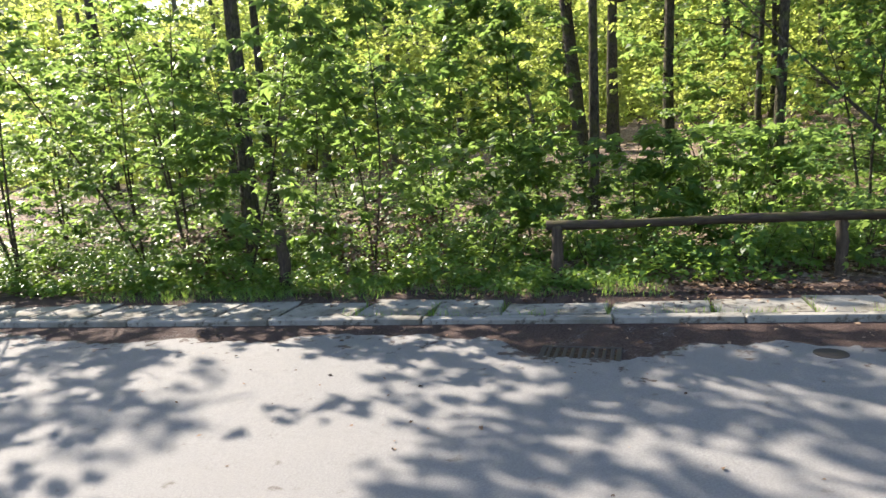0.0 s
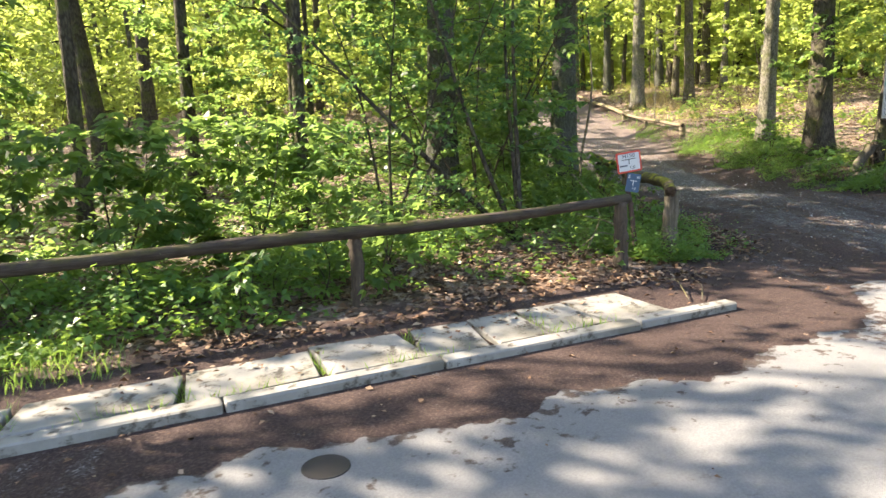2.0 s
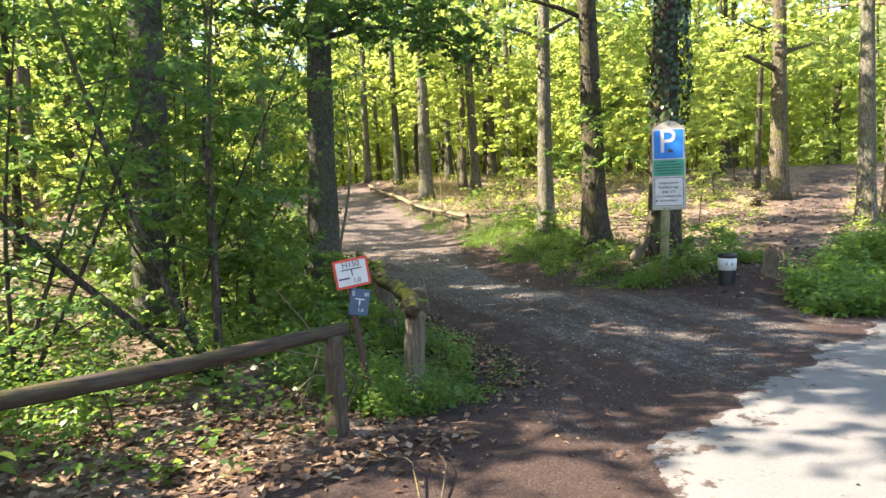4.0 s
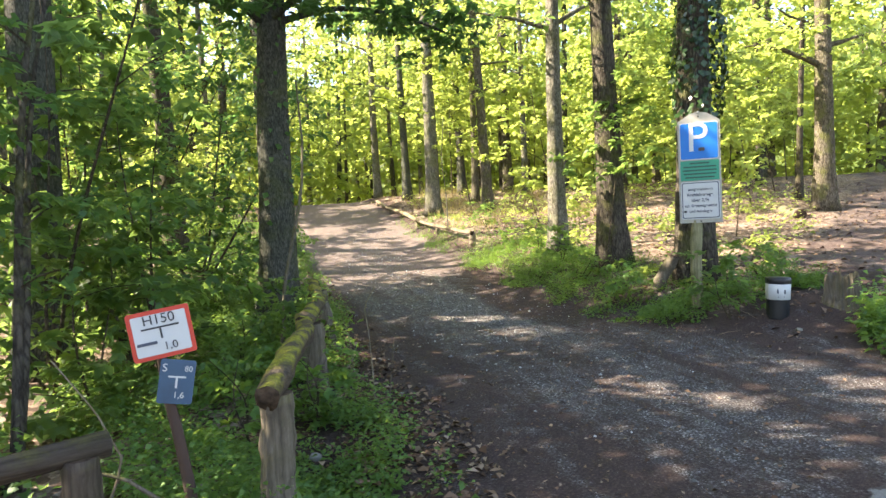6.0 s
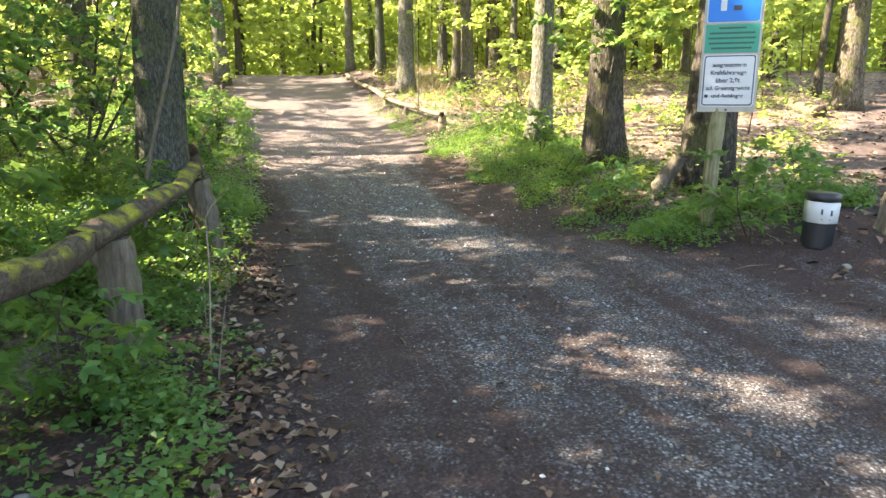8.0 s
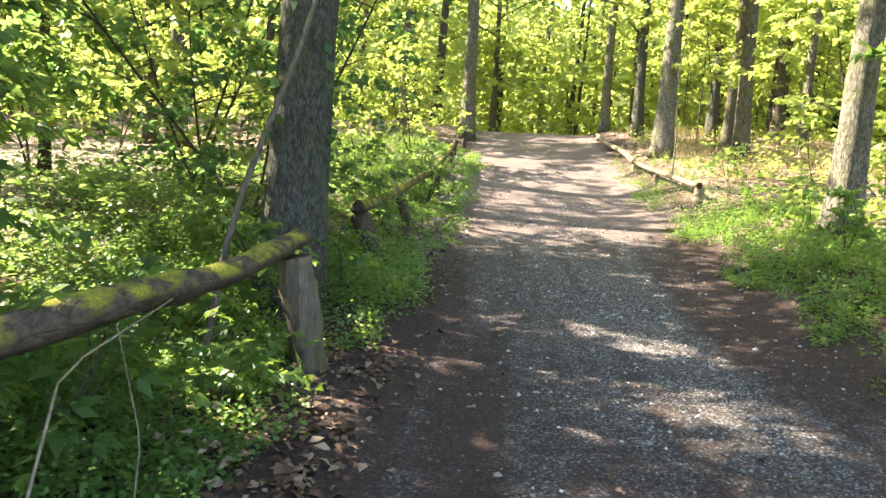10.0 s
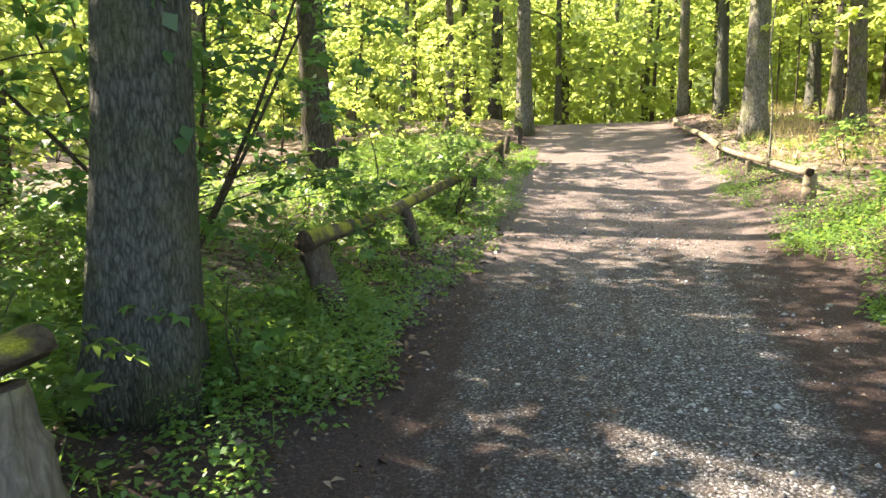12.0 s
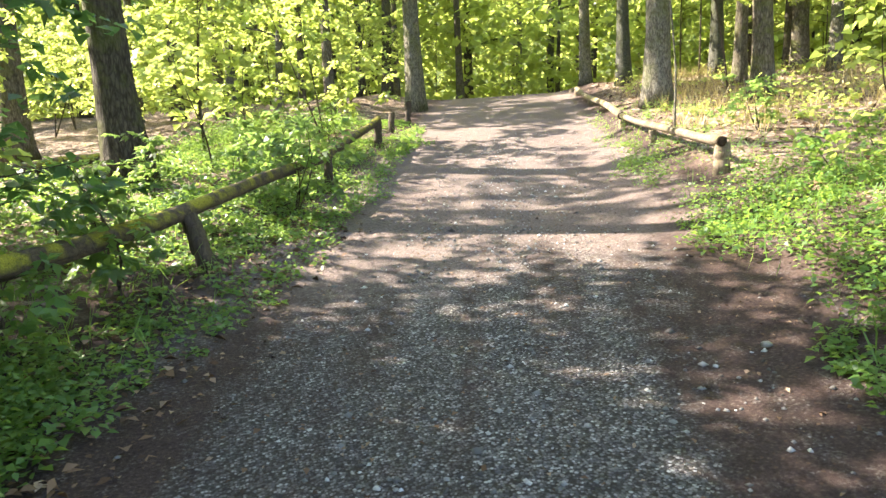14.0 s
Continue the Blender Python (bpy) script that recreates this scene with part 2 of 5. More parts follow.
# ---- mesh helpers ----
def quick_mesh(name, verts, faces):
    """A mesh from arrays; faces all have as many corners."""
    verts, faces = np.asarray(verts, np.float32), np.asarray(faces, np.int32)
    me = bpy.data.meshes.new(name)
    n, k = faces.shape
    me.vertices.add(len(verts))
    me.vertices.foreach_set("co", verts.ravel())
    me.loops.add(n * k)
    me.loops.foreach_set("vertex_index", faces.ravel())
    me.polygons.add(n)
    me.polygons.foreach_set("loop_start", np.arange(0, n * k, k, dtype=np.int32))
    me.update(calc_edges=True)
    return me


def part(name, data, material, parent=None, label="", smooth=False):
    """Links a bmesh or mesh as one object, under parent if there is one."""
    if isinstance(data, bmesh.types.BMesh):
        me = bpy.data.meshes.new(name)
        data.normal_update()
        data.to_mesh(me)
        data.free()
        data = me
    if not data.materials:
        data.materials.append(material)
    if smooth:
        data.polygons.foreach_set("use_smooth", np.ones(len(data.polygons), bool))
    ob = new(name, data)
    if parent:
        ob.parent = parent
    if label:
        ob["label"] = label
    return ob


def empty(name, m):
    ob = new(name)
    ob.matrix_world = m
    return ob


def box_bm(size, at=(0, 0, 0), bevel=0.0, jitter=0.0, rng=None):
    bm = bmesh.new()
    bmesh.ops.create_cube(bm, size=1.0, matrix=Matrix.Translation(at) @ Matrix.Diagonal((*size, 1)))
    if bevel:
        bmesh.ops.bevel(bm, geom=bm.edges[:], offset=bevel, segments=1, affect="EDGES")
    if jitter:
        for v in bm.verts:
            v.co += Vector((rng.uniform(-1, 1), rng.uniform(-1, 1), rng.uniform(-1, 1))) * jitter
    return bm


def tube(points, radii, sides=10, rough=0.0, seed=0, flare=0.0):
    """Vertices and quads of an uneven round stem along points, with closed ends."""
    rng = np.random.default_rng(seed)
    p, r = np.asarray(points, float), np.asarray(radii, float)
    n = len(p)
    d = np.gradient(p, axis=0)
    d /= np.linalg.norm(d, axis=1)[:, None]
    ref = np.array([1.0, 0, 0]) if abs(d[0, 0]) < 0.8 else np.array([0, 1.0, 0])
    a = np.cross(d, ref)
    a /= np.linalg.norm(a, axis=1)[:, None]
    b = np.cross(d, a)
    th = np.linspace(0, 2 * np.pi, sides, endpoint=False)
    wob = 1 + rough * rng.normal(size=(n, sides)) + rough * np.sin(th * 3 + rng.uniform(0, 6))[None] * 1.2
    if flare:
        h = np.linspace(0, 1, n)
        wob += flare * np.exp(-h * n * 0.55)[:, None] * (1 + 0.5 * np.sin(th * 4 + rng.uniform(0, 6)))[None]
    rr = r[:, None] * wob
    v = p[:, None] + rr[..., None] * (np.cos(th)[None, :, None] * a[:, None] + np.sin(th)[None, :, None] * b[:, None])
    v = v.reshape(-1, 3)
    i, j = np.meshgrid(np.arange(n - 1), np.arange(sides), indexing="ij")
    j2 = (j + 1) % sides
    f = np.stack([i * sides + j, i * sides + j2, (i + 1) * sides + j2, (i + 1) * sides + j], -1).reshape(-1, 4)
    caps = []
    for ring, flip in ((0, True), (n - 1, False)):
        c = len(v)
        v = np.vstack([v, v[ring * sides:(ring + 1) * sides].mean(0)])
        for k in range(0, sides, 2):
            q = [ring * sides + k, ring * sides + (k + 1) % sides, ring * sides + (k + 2) % sides, c]
            caps.append(q[::-1] if flip else q)
    return v, np.vstack([f, caps])


def join_arrays(pieces):
    vs, fs, o = [], [], 0
    for v, f in pieces:
        vs.append(v)
        fs.append(f + o)
        o += len(v)
    return np.vstack(vs), np.vstack(fs)


def tube_mesh(name, *args, **kw):
    return quick_mesh(name, *tube(*args, **kw))


def leaves(rng, at, along, up, length, width):
    """Folded leaf blades: one bent quad each. Arrays of (n, 3) and (n,)."""
    side = np.cross(along, up)
    side /= np.linalg.norm(side, axis=1)[:, None] + 1e-9
    nrm = np.cross(side, along)
    L, W = length[:, None], width[:, None]
    tip = at + along * L - nrm * L * 0.12
    mid = at + along * L * 0.45
    lift = nrm * W * rng.uniform(0.05, 0.35, (len(at), 1))
    v = np.stack([at, mid + side * W * 0.5 + lift, tip, mid - side * W * 0.5 + lift], 1).reshape(-1, 3)
    return v, np.arange(len(v), dtype=np.int32).reshape(-1, 4)


def oval_leaves(rng, at, along, up, length, width):
    """Rounder leaf blades: two quads folded along the midrib."""
    side = np.cross(along, up)
    side /= np.linalg.norm(side, axis=1)[:, None] + 1e-9
    nrm = np.cross(side, along)
    L, W = length[:, None], width[:, None]
    lift = nrm * W * rng.uniform(0.04, 0.3, (len(at), 1))
    a, b, tip = at + along * L * 0.25, at + along * L * 0.68 - nrm * L * 0.04, at + along * L - nrm * L * 0.14
    v = np.stack([at, a + side * W * 0.46 + lift, b + side * W * 0.38 + lift, tip, b - side * W * 0.38 + lift, a - side * W * 0.46 + lift], 1).reshape(-1, 3)
    k = 6 * np.arange(len(at))[:, None, None] + np.array([[0, 1, 2, 3], [0, 3, 4, 5]])
    return v, k.reshape(-1, 4)


def sprays(rng, centres, count, reach, leaf, flat=0.35, droop=0.15, lobed=False):
    """Leafy twigs: count leaves set alternately along a twig at each centre."""
    n = len(centres)
    az = rng.uniform(0, 2 * np.pi, n)
    d = np.stack([np.cos(az), np.sin(az), rng.normal(-droop, 0.25, n)], 1)
    d /= np.linalg.norm(d, axis=1)[:, None]
    t = np.linspace(0.05, 1, count)[None] + rng.uniform(-0.05, 0.05, (n, count))
    sgn = np.where(np.arange(count) % 2, 1.0, -1.0)[None]
    sd = np.stack([-np.sin(az), np.cos(az), np.zeros(n)], 1)
    pos = centres[:, None] + d[:, None] * (t * reach)[..., None] + rng.normal(0, reach * 0.07, (n, count, 3))
    al = d[:, None] * rng.uniform(0.3, 0.9, (n, count, 1)) + sd[:, None] * (sgn * rng.uniform(0.4, 1.0, (n, count)))[..., None]
    al = al + rng.normal(0, flat, (n, count, 3)) * [0.6, 0.6, 1.0]
    al[..., 2] -= droop
    al /= np.linalg.norm(al, axis=2)[..., None]
    up = np.array([0, 0, 1.0]) + rng.normal(0, flat, (n, count, 3))
    m = n * count
    size = leaf * rng.uniform(0.6, 1.25, m)
    if lobed:
        p, a, u = pos.reshape(-1, 3), al.reshape(-1, 3), up.reshape(-1, 3)
        sd = np.cross(a, u)
        sd /= np.linalg.norm(sd, axis=1)[:, None] + 1e-9
        return join_arrays([leaves(rng, p, a * math.cos(t) + sd * math.sin(t), u, size * k, size * k * w) for t, k, w in ((0.0, 1.0, 0.5), (0.85, 0.82, 0.5), (-0.85, 0.82, 0.5))])
    return leaves(rng, pos.reshape(-1, 3), al.reshape(-1, 3), up.reshape(-1, 3), size, size * rng.uniform(0.55, 0.85, m))


def smoothstep(v, a, b):
    t = np.clip((np.asarray(v, float) - a) / (b - a), 0, 1)
    return t * t * (3 - 2 * t)


# ---- the lie of the land ----
ROAD_Z = -0.12


def track_mid(y):
    return 10.9 + 0.43 * (y - 11.3)


def track_side(x, y):
    """Metres to the right of the middle of the track."""
    return (x - track_mid(y)) * 0.919


def ground_z(x, y):
    x, y = np.asarray(x, float), np.asarray(y, float)
    s = 0.671 * x + 0.741 * y
    rise = 2.68 * np.logaddexp(0, (s - 32.3) / 7.4) * smoothstep(s, 8, 22) * smoothstep(y, 5.2, 9.5)
    rise = 2.9 - 0.5 * np.logaddexp(0, (2.9 - rise) / 0.5)
    rise = np.where(rise < -50, -50, rise)
    l = track_side(x, y)
    z = ROAD_Z + np.minimum(rise, 2.9)
    z = z - 0.20 * np.exp(-(l / 2.2) ** 4) * smoothstep(y, 9, 13) * (1 - smoothstep(y, 19, 26))
    z = z + 0.35 * smoothstep(-l, 2, 5) * smoothstep(y, 12, 18)
    z = z + 0.22 * smoothstep(l, 1.8, 3.4) * smoothstep(x, 11.5, 14) * smoothstep(y, 7.0, 8.5)
    z = z + 0.06 * smoothstep(y, 6.45, 6.85) * (1 - smoothstep(x, 5, 6.5))
    rough = smoothstep(y, 6.6, 8.0) * (0.25 + 0.75 * smoothstep(np.abs(l), 1.6, 3.0))
    z = z + rough * 0.025 * (np.sin(x * 2.3 + 1.1 * np.sin(y * 1.7)) + np.sin(y * 2.9 + 1.3 * np.sin(x * 1.9)) + 0.6 * np.sin(x * 6.1 + y * 4.7))
    return z


def gz(x, y):
    return float(ground_z(x, y))


def spread(lo, hi, step, far, grow=1.22):
    c = list(np.arange(lo, hi + 1e-6, step))
    for sgn in (1, -1):
        s, p = step, hi if sgn > 0 else lo
        while abs(p) < far:
            s *= grow
            p += sgn * s
            c.append(p)
    return np.array(sorted(c))


def build_ground():
    xs, ys = spread(-7, 24, 0.16, 900), spread(4, 31, 0.17, 900)
    X, Y = np.meshgrid(xs, ys, indexing="ij")
    Z = ground_z(X, Y)
    v = np.stack([X, Y, Z], -1).reshape(-1, 3)
    nx, ny = len(xs), len(ys)
    i, j = np.meshgrid(np.arange(nx - 1), np.arange(ny - 1), indexing="ij")
    f = np.stack([i * ny + j, (i + 1) * ny + j, (i + 1) * ny + j + 1, i * ny + j + 1], -1).reshape(-1, 4)
    me = quick_mesh("ground", v, f)
    l = track_side(X, Y)
    mouth = 0.30 + 1.5 * (1 - smoothstep(Y, 6.5, 12))
    track = np.clip(1.15 - np.maximum(np.abs(l - 0.35 * (1 - smoothstep(Y, 6, 12)) * 3) - mouth * 0.6, 0) / 1.75, 0, 1) * smoothstep(Y, 5.2, 7.0) * smoothstep(X, 7.5, 10) * (0.62 + 0.38 * smoothstep(Y, 9, 13))
    litter = smoothstep(np.abs(l), 2.0, 3.6) * smoothstep(Y, 6.9, 7.6) * np.where(X > 11.5, smoothstep(np.abs(Y - 8.2 - 0.30 * (X - 13)), 0.4, 1.0), 1.0)
    path = (1 - smoothstep(np.abs(Y - 8.2 - 0.30 * (X - 13)), 0.6, 1.5)) * smoothstep(X, 14.5, 17.5)
    dust = np.maximum(smoothstep(Y, 15.0, 18.5) * (1 - smoothstep(np.abs(l), 1.7, 2.7)), 0.55 * path)
    for name, val in (("track", track), ("litter", litter), ("dust", dust)):
        a = me.attributes.new(name, "FLOAT", "POINT")
        a.data.foreach_set("value", val.ravel().astype(np.float32))
    return tagged(part("ground", me, M_GROUND, smooth=True), "dark humus, grey gravel track and brown leaf litter", "ground", kind="structure")


build_ground()


def wander(x, seed, amps=((0.35, 0.16), (1.3, 0.09), (4.1, 0.05), (13.0, 0.022), (31.0, 0.010))):
    """A ragged line: a sum of waves."""
    r = np.random.default_rng(seed)
    return sum(a * np.sin(f * x * 2 + r.uniform(0, 6) + 1.5 * np.sin(f * x * 0.7 + r.uniform(0, 6))) for f, a in amps)


def build_road():
    """The asphalt, whose edge is eaten by washed-in soil."""
    x = np.concatenate([np.linspace(-300, -8, 60), np.arange(-7.96, 16, 0.035), np.linspace(16.1, 300, 60)])
    edge = 5.28 + wander(x, 3) + 0.85 * smoothstep(x, 5.9, 7.0) + 0.3 * (1 - smoothstep(x, -3, 0.2)) - 0.4 * np.exp(-((x - 0.1) / 0.55) ** 4)
    rows = [edge, edge - 0.06, edge - 0.55, np.full_like(x, 3.6), np.full_like(x, 1.5), np.full_like(x, -3.2)]
    zz = [ROAD_Z + 0.003, ROAD_Z + 0.012, ROAD_Z + 0.013, ROAD_Z + 0.014, ROAD_Z + 0.03, ROAD_Z + 0.014]
    v = np.concatenate([np.stack([x, r, np.full_like(x, z)], 1) for r, z in zip(rows, zz)])
    n = len(x)
    f = np.concatenate([np.stack([k * n + np.arange(n - 1), (k + 1) * n + np.arange(n - 1), (k + 1) * n + np.arange(1, n), k * n + np.arange(1, n)], 1) for k in range(5)])
    me = quick_mesh("road", v, f)
    a = me.attributes.new("edge", "FLOAT", "POINT")
    a.data.foreach_set("value", np.repeat([0.75, 0.6, 0.30, 0.0, -0.2, -0.2], n).astype(np.float32))
    return tagged(part("road", me, M_ASPHALT), "pale grey worn asphalt road with a ragged edge", "road", kind="structure")


build_road()


# ---- trees ----
def trunk_path(rng, h, lean, steps, wave=0.07):
    t = np.linspace(0, 1, steps) ** 1.25
    ph = rng.uniform(0, 6, 2)
    return np.stack([lean[0] * t * h + wave * np.sin(t * 5 + ph[0]) - wave * np.sin(ph[0]), lean[1] * t * h + wave * np.sin(t * 4 + ph[1]) - wave * np.sin(ph[1]), t * h], 1)


def make_tree(x, y, h, r, seed, bark, leaf_mat, lean=(0, 0), crown=(5, 1.0), spread_r=3.2, n_limbs=9, n_sprays=330, leaf=0.2, label="", twigs=14, kind="tree"):
    """A forest tree: flared trunk, tapering limbs, leafy sprays along them."""
    rng = np.random.default_rng(seed)
    root = empty(kind, pose(x, y, gz(x, y) - 0.05))
    p = trunk_path(rng, h, lean, 22)
    rad = r * (1 - 0.72 * np.linspace(0, 1, 22) ** 1.25)
    part("trunk", tube_mesh("trunk", p, rad, sides=14, rough=0.035, seed=seed, flare=0.45), bark, root, smooth=True)
    centres = []
    for k in range(n_limbs):
        t = rng.uniform(crown[0] / h, 0.95 * crown[1])
        i = t ** 0.8 * 21
        a, b = p[int(i)], p[min(int(i) + 1, 21)]
        start = a + (b - a) * (i - int(i))
        az = k * 2.4 + rng.uniform(-0.5, 0.5)
        L = spread_r * rng.uniform(0.6, 1.15) * (1.15 - 0.6 * t)
        q = np.linspace(0, 1, 7)
        limb = start + np.stack([np.cos(az) * L * q, np.sin(az) * L * q, L * (0.45 * q - 0.25 * q * q) * rng.uniform(0.3, 1.6)], 1) + rng.normal(0, 0.06, (7, 3)) * q[:, None]
        part("limb", tube_mesh("limb", limb, r * rng.uniform(0.16, 0.34) * (1 - 0.85 * q) + 0.006, sides=6, rough=0.05, seed=seed + k), bark, root, smooth=True)
        m = n_sprays // n_limbs
        s = rng.uniform(0.25, 1.1, m)
        c = limb[0] + (limb[-1] - limb[0]) * s[:, None] + rng.normal(0, 1, (m, 3)) * [0.55, 0.55, 0.4] * (0.5 + s[:, None])
        centres.append(c)
    c = np.vstack(centres)
    part("crown", quick_mesh("crown", *sprays(rng, c, twigs, 0.75, leaf)), leaf_mat, root)
    return tagged(root, label or "tall forest tree with rough bark and spring leaves", "tree", "forest trees")


def make_sapling(x, y, h, seed, leaf_mat, leaf=0.13, n_sprays=70, stems=1, spread_r=1.1, low=0.25, twigs=12, label="", kind="sapling", bend=0.12, lobed=False, thick=1.0, wood=None):
    """Young undergrowth: thin stems with tiers of flat leafy twigs."""
    rng = np.random.default_rng(seed)
    root = empty(kind, pose(x, y, gz(x, y) - 0.03))
    cs, arms = [], []
    for k in range(stems):
        lean = rng.normal(0, bend * (1 + 0.8 * (stems > 1)), 2)
        p = trunk_path(rng, h * rng.uniform(0.75, 1.05), lean, 10, 0.06)
        part("stem", tube_mesh("stem", p, thick * (0.008 + 0.0036 * h) * (1 - 0.8 * np.linspace(0, 1, 10)), sides=6, rough=0.05, seed=seed + k), wood or M_TWIG, root, smooth=True)
        m = n_sprays // stems
        t = rng.uniform(low, 1.0, m)
        at = np.stack([np.interp(t, p[:, 2] / p[-1, 2], p[:, c]) for c in range(3)], 1)
        az, q = rng.uniform(0, 6.283, m), rng.uniform(0.1, 1, m) ** 0.7
        rr = spread_r * q * (1.15 - 0.75 * t)
        cs.append(at + np.stack([np.cos(az) * rr, np.sin(az) * rr, 0.25 * rr], 1))
        for i in range(0, m, 6):
            e = cs[-1][i]
            arms.append(tube(np.linspace(at[i], e, 4) + np.array([0, 0, 0.04]) * np.array([0, 1, 1, 0])[:, None], np.array([1, 0.8, 0.55, 0.3]) * 0.004 * h ** 0.5, sides=4))
    tagged(part("brushwood", quick_mesh("brushwood", *join_arrays(arms)), M_TWIG, root), kind="stuff")
    part("foliage", quick_mesh("foliage", *sprays(rng, np.vstack(cs), twigs, 0.38 * (leaf / 0.13) ** 0.5, leaf, lobed=lobed)), leaf_mat, root)
    return tagged(root, label or "young maple sapling with tiers of fresh leaves", "sapling", "undergrowth")


# trees that stand where they can be told apart, and some added for shade
TREES = [  # x, y, height, radius, bark, leaves, lean, crown from, limbs
    (6.15, 13.1, 15, 0.27, M_BARK_G, M_LEAF, (0.0, 0.0), 5.0, 12, "grey-brown oak trunk behind the timber rail"),
    (9.15, 13.75, 17, 0.25, M_BARK_G, M_LEAF_D, (0.02, 0.03), 4.6, 13, "dark stout tree with climbing leaves beside the mossy log rail"),
    (10.15, 21.7, 16, 0.24, M_BARK_D, M_LEAF, (-0.04, 0.0), 7.0, 6, "dark leaning tree in the green undergrowth"),
    (16.9, 31.6, 17, 0.25, M_BARK_L, M_LEAF_Y, (0.0, 0.0), 5.0, 9, "pale grey trunk at the track's edge"),
    (20.0, 24.1, 17, 0.25, M_BARK_L, M_LEAF_Y, (0.0, 0.02), 5.0, 9, "pale cracked trunk behind the pale log rail"),
    (23.4, 33.0, 17, 0.19, M_BARK_L, M_LEAF_Y, (0.0, 0.0), 5.0, 9, "slim pale trunk on the rise"),
    (21.8, 23.1, 16, 0.19, M_BARK, M_LEAF_Y, (-0.055, 0.0), 4.0, 10, "brown trunk on the sunny litter bank"),
    (16.4, 14.9, 16, 0.19, M_BARK_L, M_LEAF_Y, (0.0, 0.0), 3.6, 10, "mossy grey trunk among herbs"),
    (15.2, 12.5, 16, 0.25, M_BARK_D, M_LEAF, (-0.01, 0.03), 4.2, 10, "dark fissured trunk at the edge of the track"),
    (14.5, 10.42, 16, 0.28, M_BARK_D, M_LEAF, (0.012, -0.035), 5.2, 9, "thick ivy-clad oak behind the parking sign"),
    (27.0, 13.6, 16, 0.29, M_BARK, M_LEAF_Y, (-0.02, 0.0), 3.8, 10, "brown trunk with a mossy foot beside a footpath"),
    (21.8, 9.3, 16, 0.20, M_BARK_L, M_LEAF_Y, (0.0, 0.0), 4.0, 10, "pale trunk with sunlit peeling bark"),
    (23.6, 9.2, 16, 0.25, M_BARK, M_LEAF_Y, (0.02, 0.0), 4.5, 10, "brown trunk close behind a paler one"),
    (0.5, 22.5, 16, 0.24, M_BARK_D, M_LEAF_Y, (-0.09, 0.0), 4.5, 10, "dark leaning trunk deep in the wood"),
    (1.9, 29.5, 16, 0.26, M_BARK_D, M_LEAF_Y, (0.0, 0.0), 5.0, 10, "dark trunk deep in the wood"),
    (2.2, 15.7, 12, 0.13, M_BARK_D, M_LEAF, (0.0, 0.0), 4.6, 13, "slim trunk among the shrubs"),
    (-4.9, 9.7, 13, 0.13, M_BARK_D, M_LEAF, (0.0, 0.0), 5.2, 15, "slim dark trunk behind leafy shrubs"),
    (13.1, 33.9, 9, 0.12, M_BARK_L, M_LEAF_Y, (0.03, 0.0), 2.2, 7, "small pale tree with spreading half-bare limbs"),
    (17.6, 38.2, 16, 0.21, M_BARK_D, M_LEAF_Y, (0.02, 0.0), 6.0, 8, "dark trunk beyond the rise"),
    (17.2, 41.3, 16, 0.19, M_BARK_D, M_LEAF_Y, (-0.04, 0.0), 6.0, 8, "dark leaning trunk beyond the rise"),
    (7.2, 28.4, 16, 0.25, M_BARK, M_LEAF_Y, (0.0, 0.0), 6.0, 8, "brown trunk on the sunny wood floor"),
    (6.4, 29.6, 16, 0.20, M_BARK_D, M_LEAF_Y, (0.0, 0.0), 6.0, 8, "dark trunk close behind another"),
    (10.0, 35.9, 16, 0.18, M_BARK_D, M_LEAF_Y, (0.0, 0.0), 6.0, 8, "slim dark trunk deep in the wood"),
    (27.0, 27.4, 16, 0.22, M_BARK, M_LEAF_Y, (0.0, 0.0), 6.0, 8, "stout brown trunk on the sunny bank"),
    (26.0, 25.3, 15, 0.14, M_BARK_L, M_LEAF_Y, (0.0, 0.0), 5.0, 7, "slim pale trunk on the sunny bank"),
    # next four: added so their crowns cast shade on track and bank
    (3.3, 11.7, 13, 0.09, M_BARK_D, M_LEAF, (0.0, 0.0), 4.6, 16, "slim dark stem with a full leafy crown added for shade"),
    (0.45, 12.9, 13, 0.10, M_BARK_D, M_LEAF, (0.0, 0.0), 5.0, 12, "slim dark stem with a full leafy crown added for shade"),
    (5.7, 20.7, 10.5, 0.09, M_BARK_D, M_LEAF, (0.0, 0.0), 3.8, 14, "young dark stem with a broad leafy crown added for shade"),
    (4.7, 18.2, 8.5, 0.09, M_BARK_D, M_LEAF, (0.0, 0.0), 2.8, 8, "slim dark stem with a full leafy crown added for shade"),
    # unseen tree, put beside the road for the shade of its crown
    (-12.5, 10.5, 14, 0.15, M_BARK_D, M_LEAF, (0.0, 0.0), 6.2, 9, "unseen dark roadside trunk with a full crown, added for shade"),
    # added up-sun so its crown dapples the slabs and road
    (-6.6, 14.3, 14, 0.11, M_BARK_D, M_LEAF, (0.0, 0.0), 6.0, 8, "slim dark trunk with a broad leafy crown added for shade"),
]
for k, (x, y, h, r, bark, lm, lean, c0, nl, text) in enumerate(TREES):
    make_tree(x, y, h, r, 100 + k, bark, lm, lean, (c0, 1.0), 3.4, nl, 13 * nl if nl < 11 else 32 * nl, 0.2, text)

